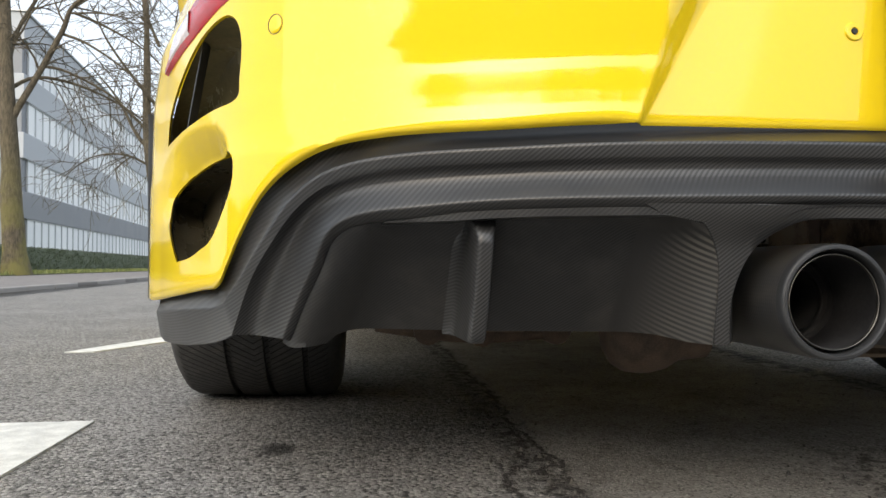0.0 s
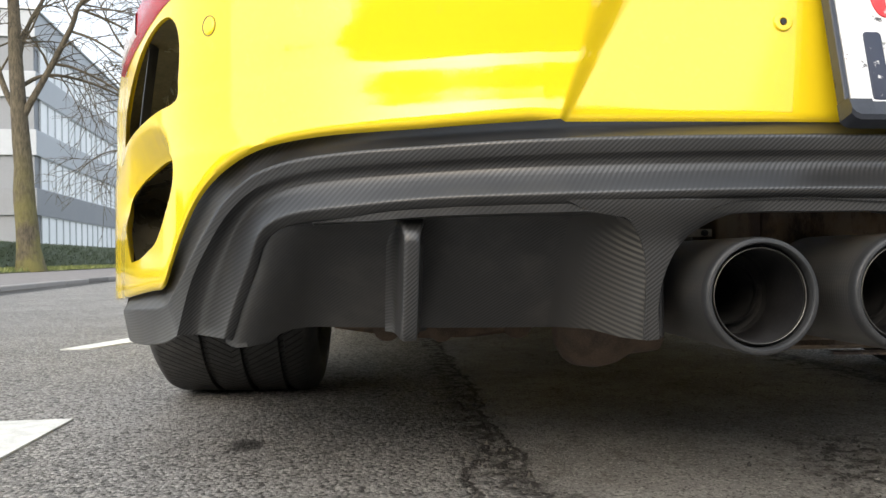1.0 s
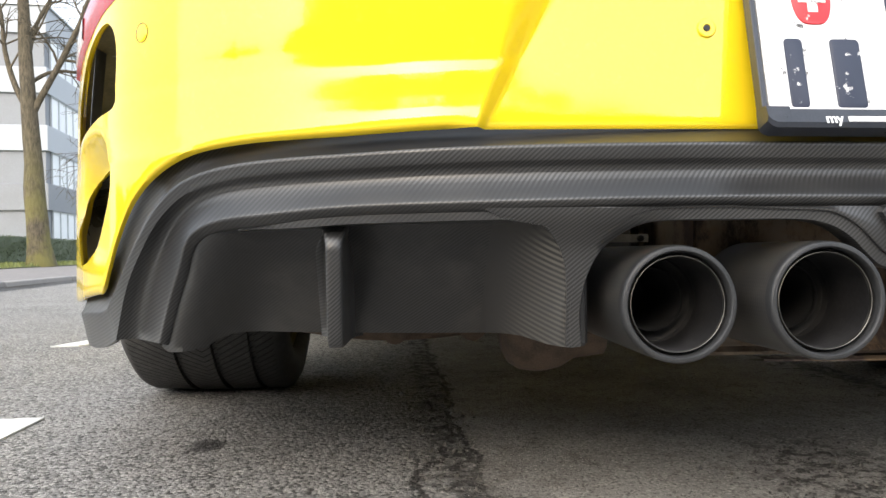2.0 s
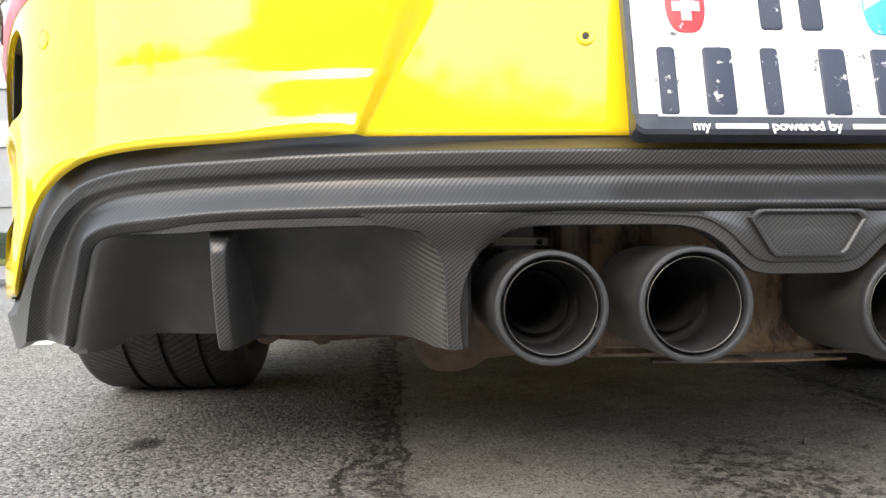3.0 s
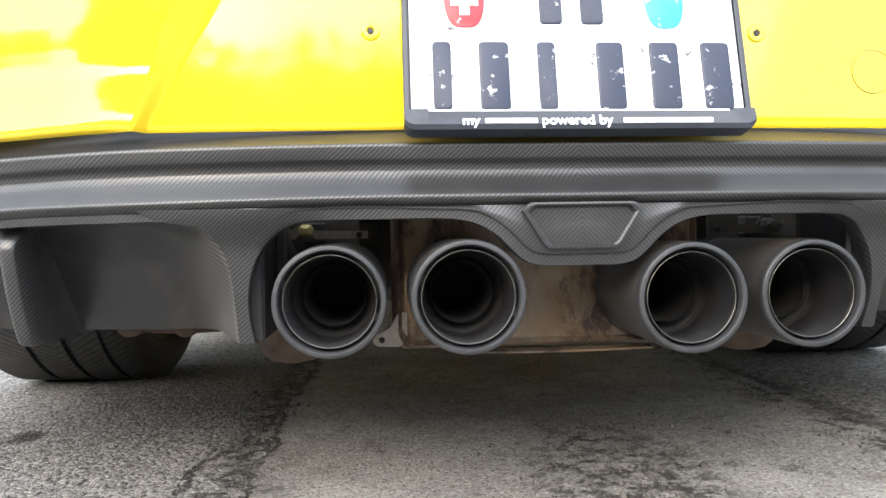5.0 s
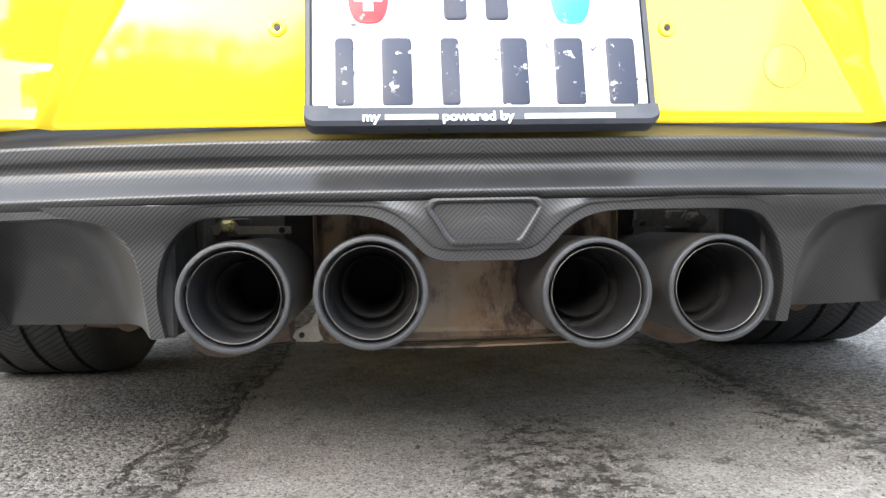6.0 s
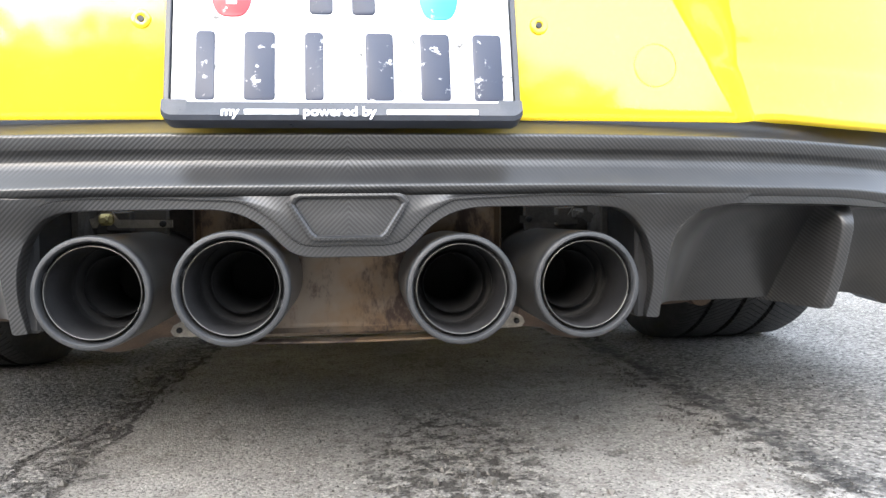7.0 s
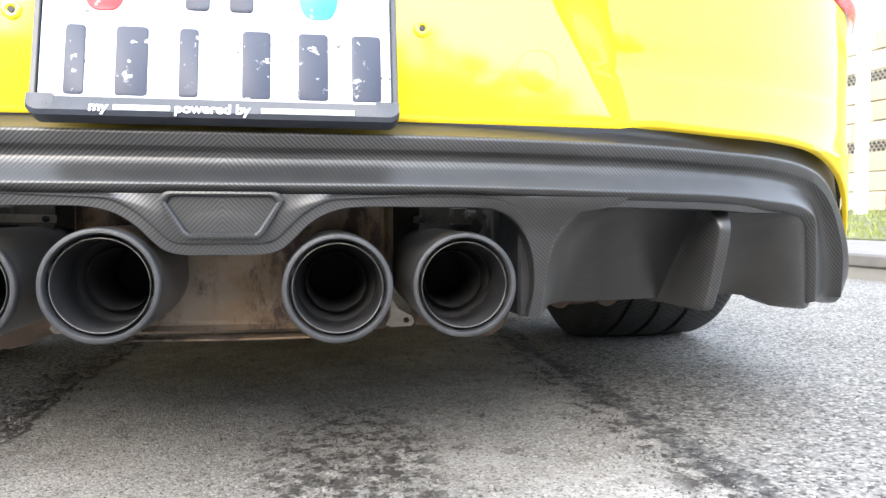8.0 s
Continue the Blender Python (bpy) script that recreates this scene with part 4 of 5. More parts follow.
# -- exhaust --
def pipe(x, z, y, length):
    sleeve_bm = bmesh.new()
    lathe(sleeve_bm, [(.0480, length), (.0490, length - .01), (.0495, .04), (.0495, .014), (.0492, .010)], 64)
    sleeve = part("exhaust_pipe", sleeve_bm, SLEEVE, car, "carbon-sleeved exhaust tailpipe", 40)
    sleeve.matrix_local = Matrix.LocRotScale((x, y, z), None, (1.015, 1.0, 1.012))
    b = bmesh.new()
    lathe(b, [(.0490, .011), (.0492, .0052), (.0488, .0018), (.0480, .0005), (.0470, .0001), (.0448, .0), (.0440, .0008), (.0436, .003), (.0434, .010), (.0434, .014)], 64)
    part("rim", b, TIP, sleeve, "satin dark metal rim", 40)
    b = bmesh.new()
    lathe(b, [(.0406, .014), (.0406, .0062), (.0404, .0054), (.0400, .0052), (.0396, .0056), (.0395, .0085)], 64)
    part("inner_edge", b, RING, sleeve, "thin bright steel edge", 40)
    b = bmesh.new()
    lathe(b, [(.0434, .0135), (.0406, .0135)], 48)
    part("gap", b, DEEP, sleeve, "", 40)
    b = bmesh.new()
    lathe(b, [(.0395, .0085), (.0393, .03), (.0390, .066)], 56)
    part("liner", b, SOOT, sleeve, "sooty inner tube", 40)
    b = bmesh.new()
    lathe(b, [(.0292, .074), (.0291, .0665), (.0289, .0660), (.0286, .0664), (.0285, .069)], 48)
    part("inner_pipe_edge", b, SOOT, sleeve, "", 40)
    b = bmesh.new()
    vs = lathe(b, [(.0390, .066), (.0384, .074), (.0300, .080), (.0285, .072), (.0282, .12), (.026, .165)], 48)
    b.faces.new(vs[-1])
    part("throat", b, DEEP, sleeve, "soot-black inner pipe", 40)
    for a in (200, 20):
        c = bmesh.new()
        box(c, .0402, .0437, .009, .0145, -.004, .004, 0.0005)
        c.transform(Matrix.Rotation(radians(a), 4, "Y"))
        part("spacer", c, SOOT, sleeve)


pipe(-.1005, .2485, -.0505, .25)
pipe(.0995, .2432, -.0450, .25)
pipe(-.2203, .2458, -.0345, .25)
pipe(.2182, .2436, -.0325, .25)

bm = bmesh.new()
secs = []
for y, grow in ((.066, -.008), (.060, -.003), (.064, 0.0), (.085, .004), (.20, .004), (.26, -.02)):
    secs.append([(x, y + 0.03 * (abs(x) / .17) ** 2, z) for x, z in rounded(.322 + 2 * grow, .152 + 2 * grow, .016, .186 - grow)])
vs = loft(bm, secs, True)
bm.faces.new(vs[0])
bm.faces.new(vs[-1])
muffler = part("muffler", bm, STEEL, car, "heat-stained stainless steel muffler box", 35)
cutters = []
for x, z in ((-.1005, .2465), (.0995, .2430)):
    bm = bmesh.new()
    vs = lathe(bm, [(.0455, -.05), (.0455, .242)], 40, center=(x, 0, z))
    bm.faces.new(vs[0])
    bm.faces.new(vs[-1])
    c = part("cutter", bm, STEEL)
    c.matrix_world = car.matrix_world
    cutters.append(c)
bpy.context.view_layer.update()
cut(muffler, cutters)
bm = bmesh.new()
loft(bm, [[(x, .072, .1865 - .002 * math.cos(x * 12)) for x in np.linspace(-.10, .10, 12)], [(x, .058, .1855 - .002 * math.cos(x * 12)) for x in np.linspace(-.10, .10, 12)],
          [(x, .058, .1835 - .002 * math.cos(x * 12)) for x in np.linspace(-.10, .10, 12)], [(x, .075, .1835 - .002 * math.cos(x * 12)) for x in np.linspace(-.10, .10, 12)]])
part("seam", bm, STEEL, muffler, "")
for sx in (-1, 1):
    bm = bmesh.new()
    prism(bm, [(sx * x, z) for x, z in ((.150, .222), (.158, .224), (.168, .207), (.183, .199), (.186, .193), (.182, .188), (.160, .187), (.150, .192))], .088, .092)
    bracket = part("bracket", bm, PALE_STEEL, muffler, "dull steel hanger bracket")
    bm = bmesh.new()
    vs = lathe(bm, [(.0030, .0), (.0030, -.003), (.002, -.004)], 10, center=(sx * .1765, .088, .1945))
    bm.faces.new(vs[-1])
    part("bolt", bm, DEEP, bracket, "", 30)
# round silencers at both ends and their pipes
for sx in (-1, 1):
    bm = bmesh.new()
    vs = lathe(bm, [(.010, -.044), (.024, -.042), (.038, -.034), (.046, -.022), (.0485, -.006), (.0485, .008), (.044, .028), (.034, .045), (.030, .08)], 32, axis_y=False)
    bm.faces.new(vs[0])
    bm.faces.new(vs[-1])
    s = part("round_silencer", bm, RUST, car, "rust-browned round silencer", 40)
    s.matrix_local = pose(sx * .287, .245, .196, 0, 0, 180 if sx > 0 else 0)
    bm = bmesh.new()
    tube(bm, curve_through([(sx * .225, .16, .235), (sx * .24, .22, .225), (sx * .28, .30, .225), (sx * .40, .38, .235), (sx * .46, .60, .24), (sx * .40, .9, .24)], 6), [.032] * 31, 14)
    part("exhaust_bend", bm, RUST, car, "", 50)

# machinery in the dark above the pipes
for sx in (-1, 1):
    bm = bmesh.new()
    box(bm, sx * .20, sx * .31, .15, .156, .262, .33, .002)
    box(bm, sx * .235, sx * .262, .135, .15, .296, .318, .002)
    box(bm, sx * .275, sx * .285, .10, .15, .22, .325, .002)
    part("heat_shield", bm, UNDER, car, "")
    bm = bmesh.new()
    prism(bm, [(sx * x, z) for x, z in ((.190, .300), (.246, .300), (.252, .306), (.262, .306), (.268, .300), (.284, .300), (.284, .308), (.270, .311), (.262, .318), (.252, .318), (.246, .309), (.190, .308))], .125, .129)
    strap = part("clamp_strap", bm, PALE_STEEL if sx < 0 else UNDER, car, "dull steel clamp strap over the tailpipe")
    bm = bmesh.new()
    box(bm, sx * .248, sx * .262, .112, .124, .303, .3155, .003)
    vs = lathe(bm, [(.0045, .112), (.0045, .106), (.003, .105)], 6, center=(sx * .255, 0, .3085))
    bm.faces.new(vs[-1])
    part("clamp_block", bm, PASSIVATED if sx < 0 else UNDER, strap, "clamp block with its bolt", 30)
    for x in (.199, .278):
        bm = bmesh.new()
        vs = lathe(bm, [(.0034, .125), (.0034, .121), (.002, .120)], 8, center=(sx * x, 0, .304))
        bm.faces.new(vs[-1])
        part("rivet", bm, DEEP, strap, "", 30)
    bm = bmesh.new()
    tube(bm, curve_through([(sx * .287, .128, .345), (sx * .286, .125, .32), (sx * .281, .12, .297), (sx * .272, .13, .275)], 5), [.0105] * 16, 12)
    part("vacuum_hose", bm, UNDER, car, "", 50)
    bm = bmesh.new()
    box(bm, sx * .284, sx * .300, .02, .13, .205, .34, .003)
    part("inner_wall", bm, BLACK, car, "")

# -- underbody --
bm = bmesh.new()
box(bm, -.72, .72, .16, 4.2, .335, .36)
box(bm, -.60, .60, 1.55, 4.1, .195, .22, .01)
box(bm, -.33, .33, .30, 1.40, .215, .34, .02)
part("undertray", bm, UNDER, car, "dirty dark underbody")


def arms(bm):
    tube(bm, [(.20, .95, .23), (.45, 1.0, .21), (.66, 1.02, .19)], [.022, .020, .024], 10)
    tube(bm, [(.22, 1.25, .23), (.48, 1.16, .20), (.66, 1.10, .19)], [.020, .020, .022], 10)
    tube(bm, [(.36, .62, .215), (.50, .68, .205), (.62, .90, .21)], [.016, .016, .018], 8)
    tube(bm, [(.40, .56, .21), (.44, .52, .195), (.52, .50, .200), (.56, .54, .21)], [.010, .010, .010, .010], 8)
    lathe(bm, [(.008, -.02), (.020, -.016), (.020, .016), (.008, .02)], 14, center=(.430, .50, .197))
    box(bm, .455, .53, .44, .56, .205, .213, .002)
    box(bm, .34, .64, .40, .95, .262, .29, .01)


both_sides(arms, "suspension_arms", UNDER, car, "", 40)

# -- wheels --
def link(bm):
    """Lower suspension link with its bushes, just under the diffuser's lower edge."""
    tube(bm, curve_through([(.33, .43, .186), (.42, .41, .180), (.50, .40, .182), (.60, .41, .195)], 5), [.013] * 16, 10)
    for x, y, z, r in ((.345, .425, .186, .022), (.455, .405, .180, .017), (.53, .40, .186, .020)):
        vs = lathe(bm, [(r * .5, -.018), (r, -.016), (r, .016), (r * .5, .018)], 16, axis_y=True, center=(x, y, z))
        bm.faces.new(vs[0])
        bm.faces.new(vs[-1])
    box(bm, .405, .47, .33, .345, .188, .215, .004)


both_sides(link, "suspension_link", RUST, car, "rusty lower suspension link with bushes", 40)


def wheel(x, y, wide, radius):
    w = wide / 2
    e = empty("wheel")
    e.parent = car
    e.matrix_local = pose(x, y, radius - 0.003 + x * math.tan(radians(CAR_TILT)), 0, -CAR_TILT, 0 if x > 0 else 180)
    b = bmesh.new()
    g = .0085
    prof = [(.255, -w * .86), (.275, -w * .98), (.300, -w * 1.0), (.320, -w * .975), (radius - .009, -w * .91), (radius - .003, -w * .83)]
    for c in (-.090, -.022, .046):
        c *= wide / .305
        prof += [(radius - .0015 * (abs(c - .005) / .1), c - .0062), (radius - g, c - .0045), (radius - g, c + .0045), (radius - .0015 * (abs(c + .005) / .1), c + .0062)]
    prof += [(radius - .003, w * .83), (radius - .009, w * .91), (.320, w * .975), (.300, w * 1.0), (.275, w * .98), (.255, w * .86)]
    lathe(b, prof, 120, axis_y=False)
    part("tyre", b, RUBBER, e, "black winter tyre with siped tread", 38)
    b = bmesh.new()
    lathe(b, [(.256, -w * .85), (.245, -w * .8), (.235, 0), (.235, w * .6), (.248, w * .86), (.258, w * .88)], 48, axis_y=False)
    rim = part("rim", b, WHEEL_METAL, e, "dark alloy wheel", 40)
    b = bmesh.new()
    for i in range(10):
        c = bmesh.new()
        box(c, w * .45, w * .72, -.016, .016, .05, .245, .004)
        c.transform(Matrix.Rotation(2 * math.pi * i / 10, 4, "X"))
        tmp = bpy.data.meshes.new("tmp")
        c.to_mesh(tmp)
        c.free()
        b.from_mesh(tmp)
        bpy.data.meshes.remove(tmp)
    vs = lathe(b, [(.07, w * .35), (.07, w * .7), (.03, w * .75)], 24, axis_y=False)
    b.faces.new(vs[-1])
    part("spokes", b, WHEEL_METAL, rim, "")
    b = bmesh.new()
    vs = lathe(b, [(.19, -w * .2), (.19, 0.0), (.06, 0.0)], 32, axis_y=False)
    b.faces.new(vs[0])
    part("brake_disc", b, RUST, e, "")


AXLE_Y, FRONT_Y = 1.075, 3.525
for x, y, wide in ((-.822, AXLE_Y, .325), (.842, AXLE_Y - .03, .325), (-.79, FRONT_Y, .245), (.79, FRONT_Y, .245)):
    wheel(x, y, wide, .345)

# -- body shell, roof and glass --
def section(y, w, zl, zm, zt, crown=0.82):
    half = [(0, zl), (w * .80, zl), (w * .95, zl + .03), (w, zl + .10), (w, zm - .06), (w * .985, zm), (w * .93, zm + (zt - zm) * .55), (w * crown, zm + (zt - zm) * .86), (w * .45, zt - .004), (0, zt)]
    half = [(p.x, p.z) for p in curve_through([(x, 0, z) for x, z in half], 3)]
    return [(x, y, z) for x, z in half] + [(-x, y, z) for x, z in reversed(half[1:-1])]


bm = bmesh.new()
table = ((.17, .60, .705, .74, .78), (.23, .72, .70, .745, .83), (.38, .84, .66, .76, .88), (.60, .925, .64, .78, .92), (.70, .94, .60, .79, .935), (.705, .94, .21, .79, .935), (1.07, .94, .21, .80, .98), (1.5, .925, .20, .80, 1.0), (2.0, .905, .19, .79, .98), (2.7, .90, .19, .78, .96),
         (3.1, .905, .16, .76, .93), (3.5, .915, .18, .74, .84), (3.9, .89, .17, .68, .75), (4.2, .82, .17, .58, .66), (4.4, .66, .19, .48, .55), (4.47, .45, .22, .42, .46))
vs = loft(bm, [section(*row) for row in table], True)
bm.faces.new(vs[0])
bm.faces.new(vs[-1])
body = part("body", bm, YELLOW, car, "bright yellow painted bodywork", 40)
cutters = []
for y in (AXLE_Y, FRONT_Y):
    for side in (1, -1):
        bm = bmesh.new()
        vs = lathe(bm, [(.372, .60 * side), (.372, 1.1 * side)], 48, axis_y=False, center=(0, y, .345))
        bm.faces.new(vs[0])
        bm.faces.new(vs[-1])
        c = part("cutter", bm, BLACK)
        c.matrix_world = car.matrix_world
        cutters.append(c)
bpy.context.view_layer.update()
cut(body, cutters)
bm = bmesh.new()
rows = []
for y, wb, wt, z in ((.62, .50, .30, .93), (.95, .66, .46, 1.05), (1.35, .74, .52, 1.19), (1.8, .77, .55, 1.275), (2.2, .78, .56, 1.285), (2.55, .78, .55, 1.22), (2.9, .77, .50, 1.05), (3.12, .74, .42, .92)):
    base = min(.94, z - .01)
    rows.append([(-wb, y, base - .03), (-wb * .96, y, base + (z - base) * .35), (-wt * 1.08, y, base + (z - base) * .85), (-wt * .7, y, z - .004), (0, y, z), (wt * .7, y, z - .004), (wt * 1.08, y, base + (z - base) * .85), (wb * .96, y, base + (z - base) * .35), (wb, y, base - .03)])
loft(bm, rows)
part("cabin_glass", bm, GLASS_DARK, car, "dark tinted cabin glass", 50)
bm = bmesh.new()
rows = []
for y, wt, z in ((1.42, .50, 1.208), (1.8, .55, 1.283), (2.2, .56, 1.293), (2.42, .54, 1.262)):
    rows.append([(-wt, y, z - .03), (-wt * .7, y, z - .004), (0, y, z), (wt * .7, y, z - .004), (wt, y, z - .03)])
loft(bm, rows)
part("roof", bm, YELLOW, car, "", 50)
bm = bmesh.new()
wing = [[(x, .16 + .10 * (abs(x) / .7) ** 2 + dy, .86 + dz) for x in np.linspace(-.70, .70, 17)] for dy, dz in ((0, 0), (.01, .016), (.20, .012), (.24, -.002), (.20, -.01), (0, 0))]
loft(bm, wing)
part("rear_spoiler", bm, YELLOW, car, "", 40)
for sx in (-1, 1):
    bm = bmesh.new()
    rows = [[(sx * (r * c + .9), 2.72 + d, .94 + r * .75 * s) for c, s in [(math.cos(a), math.sin(a)) for a in np.linspace(0, 2 * math.pi, 16, endpoint=False)]] for r, d in ((.085, .0), (.095, .03), (.08, .08), (.03, .11))]
    vs = loft(bm, rows, True)
    bm.faces.new(vs[0])
    bm.faces.new(vs[-1])
    part("door_mirror", bm, YELLOW, car, "", 50)
    bm = bmesh.new()
    vs = lathe(bm, [(.10, .03), (.09, -.0), (.05, -.03), (.01, -.04)], 24, center=(sx * .70, 4.18, .64))
    bm.faces.new(vs[0])
    part("headlight", bm, GLASS_DARK, car, "", 50)


# ---- across the street ----
def kerbs(name, x, y0, y1, step, top, label):
    bm = bmesh.new()
    box(bm, x - 0.055, x + 0.055, y0, y1, -0.05, top - 0.012)
    base = setting(name, bm, STONE_KERB, label, category="kerb")
    bm = bmesh.new()
    box(bm, -0.062, 0.062, 0.004, step - 0.004, -0.06, 0.0, 0.010)
    first = None
    for i in range(int((y1 - y0) / step)):
        if first is None:
            ob = first = part("kerb_stone", bm, STONE_KERB, base, "", 40)
        else:
            ob = new("kerb_stone", first.data)
            ob.parent = base
        ob.matrix_local = pose(x + random.uniform(-.006, .006), y0 + i * step, top + random.uniform(-.006, .004), 0, 0, random.uniform(-.3, .3))


kerbs("kerb", LEFT_KERB - 0.06, -4, 66, 1.0, 0.085, "row of granite kerb stones beside the road")
kerbs("kerb", RIGHT_KERB + 0.065, -4, 20, 1.0, 0.11, "pale granite kerb stones before the grass bank")


def grass(name, x0, x1, y0, y1, z, count, high, label):
    bm = bmesh.new()
    for i in range(count):
        x, y = random.uniform(x0, x1), y0 + (y1 - y0) * random.random() ** 1.4
        a, h = random.uniform(0, 6.28), high * random.uniform(.5, 1.2)
        w, lx, ly = .012 + h * .06, random.uniform(-.4, .4) * h, random.uniform(-.4, .4) * h
        zz = z(x)
        p = [bm.verts.new((x - w * math.cos(a), y - w * math.sin(a), zz)), bm.verts.new((x + w * math.cos(a), y + w * math.sin(a), zz)), bm.verts.new((x + lx, y + ly, zz + h))]
        bm.faces.new(p)
    ob = part(name, bm, GRASS, None, label, fix=False)
    ob.matrix_world = STREET
    tagged(ob, category="grass", kind="stuff")


grass("grass", -9.2, -7.62, 8, 70, lambda x: .098, 11000, .13, "short green grass under the street trees")
grass("grass", 4.0, 7.3, 2, 14, lambda x: float(np.interp(x, [3.98, 5.0, 7.6], [.11, .15, .29])), 7000, .05, "yellowish grass on the low bank")

# hedge: a rough core under many small leaves
def hedge(x0, x1, y0, y1, h, leaves):
    bm = bmesh.new()
    nx, ny, nz = 4, int((y1 - y0) / .35), 5
    def wob(x, y, z):
        d = 0.05 * noise.noise((x * 3, y * 3, z * 3)) + 0.03 * noise.noise((x * 9, y * 9, z * 9))
        return (x + d, y + d, z + d * 0.8)
    for side_x in (x0, x1):
        loft(bm, [[wob(side_x, y0 + (y1 - y0) * j / ny, .08 + (h - .08) * k / nz) for j in range(ny + 1)] for k in range(nz + 1)])
    loft(bm, [[wob(x0 + (x1 - x0) * k / nx, y0 + (y1 - y0) * j / ny, h) for j in range(ny + 1)] for k in range(nx + 1)])
    for y in (y0, y1):
        loft(bm, [[wob(x0 + (x1 - x0) * k / nx, y, .08 + (h - .08) * j / nz) for k in range(nx + 1)] for j in range(nz + 1)])
    for i in range(leaves):
        y = y0 + (y1 - y0) * random.random() ** 1.5
        if random.random() < .7:
            c = Vector((x1 + random.uniform(-.03, .05), y, random.uniform(.1, h)))
        else:
            c = Vector((random.uniform(x0, x1), y, h + random.uniform(-.02, .05)))
        s = random.uniform(.012, .030)
        m = Euler((random.uniform(0, 6), random.uniform(0, 6), random.uniform(0, 6))).to_matrix()
        vs = [bm.verts.new(c + m @ Vector(q) * s) for q in ((-1, 0, 0), (0, -.5, .1), (1, 0, 0), (0, .5, .1))]
        bm.faces.new(vs)
    ob = part("hedge", bm, HEDGE, None, "trimmed dark green hedge before the office building", fix=False)
    ob.matrix_world = STREET
    tagged(ob, category="hedge", kind="stuff")


hedge(-10.1, -9.3, 14, 75, .98, 26000)


# bare street trees
def twig(bm, p, d, length, radius, level, bend):
    n = 5 if level < 2 else 4
    pts, radii = [p.copy()], [radius]
    for i in range(n):
        d = (d + Vector((random.uniform(-1, 1), random.uniform(-1, 1), random.uniform(-.8, .8))) * .17 + Vector((0, 0, bend * (.5 + i / n)))).normalized()
        p = p + d * (length / n)
        pts.append(p.copy())
        radii.append(radius * (1 - .8 * (i + 1) / n) + .0025)
    tube(bm, pts, radii, (7, 6, 5, 4, 3)[min(level, 4)])
    if level < 4:
        kids = (7, 6, 5, 2)[level]
        for k in range(kids):
            f = random.uniform(.25, 1.0)
            i = min(n - 1, int(f * n))
            q = pts[i].lerp(pts[i + 1], f * n - i)
            along = (pts[i + 1] - pts[i]).normalized()
            side = along.cross(Vector((random.uniform(-1, 1), random.uniform(-1, 1), random.uniform(-1, 1)))).normalized()
            twig(bm, q, (along * .75 + side * .75).normalized(), length * random.uniform(.38, .6), max(.007, radii[i] * .6), level + 1, bend * 1.2)


def street_tree(x, y, turn, trunk, limbs, radius, label):
    tree = tagged(empty("street_tree", pose(x, y, 0.06, 0, 0, turn)), label, "tree", "trees along the pavement")
    bm = bmesh.new()
    path = curve_through([(a, b, c) for a, b, c in trunk], 5)
    n = len(path) - 1
    tube(bm, path, [radius * (1.25 - .25 * min(1, i / 2)) * (1 - .72 * i / n) for i in range(n + 1)], 14)
    for v in bm.verts:
        s = 1 + .10 * noise.noise((v.co.x * 5, v.co.y * 5, v.co.z * 1.2))
        v.co.x, v.co.y = v.co.x * s, v.co.y * s
    part("trunk", bm, BARK, tree, "mossy greenish bark", 60)
    bm = bmesh.new()
    for pts, r in limbs:
        q = curve_through(pts, 4)
        m = len(q) - 1
        tube(bm, q, [r * (1 - .75 * i / m) for i in range(m + 1)], 8)
        for k in range(11):
            f = random.uniform(.2, 1.0) * m
            i = min(m - 1, int(f))
            along = (q[i + 1] - q[i]).normalized()
            side = along.cross(Vector((random.uniform(-1, 1), random.uniform(-1, 1), random.uniform(-1, 1)))).normalized()
            twig(bm, q[i].lerp(q[i + 1], f - i), (along * .6 + side * .8).normalized(), random.uniform(1.1, 2.3), r * .38 * (1 - .5 * i / m), 2, -.10)
    part("crown", bm, BARK, tree, "bare winter branches", 60, fix=False)
    return tree


random.seed(4)
street_tree(-9.95, 20.2, 4, [(0, 0, 0), (-.12, 0, 1.6), (-.2, .05, 3.2), (-.29, 0, 5.2), (-.4, .1, 7.5), (-.5, 0, 10.5)], [
    ([(-.24, 0, 4.0), (-.02, 0, 4.5), (.62, 0, 5.7), (1.15, -.1, 6.7), (1.5, -.2, 7.4), (2.7, -.3, 8.0), (3.6, -.3, 7.8)], .11),
    ([(-.22, 0, 4.2), (-.7, .3, 5.0), (-1.0, .4, 6.0), (-1.2, .5, 7.4), (-1.9, .5, 8.6)], .10),
    ([(-.3, 0, 5.0), (.3, .5, 5.5), (1.3, .9, 5.4), (2.4, 1.2, 4.9), (3.3, 1.3, 4.2)], .06),
    ([(-.3, 0, 5.6), (-.2, .4, 6.7), (.3, .7, 8.0), (.6, .8, 9.3)], .09),
    ([(.6, 0, 5.7), (1.2, .2, 5.6), (2.3, .3, 5.0), (3.2, .4, 4.1), (3.6, .4, 3.4)], .045),
    ([(1.1, 0, 6.6), (1.8, -.2, 6.3), (2.8, -.3, 5.6), (3.7, -.2, 4.7)], .045),
    ([(1.4, 0, 7.2), (2.2, .2, 6.9), (3.2, .2, 6.3), (4.0, .2, 5.5)], .045),
    ([(-.4, 0, 7.4), (-.9, -.3, 8.3), (-1.2, -.3, 9.6)], .07)], .32, "tall bare street tree with mossy trunk on the verge")
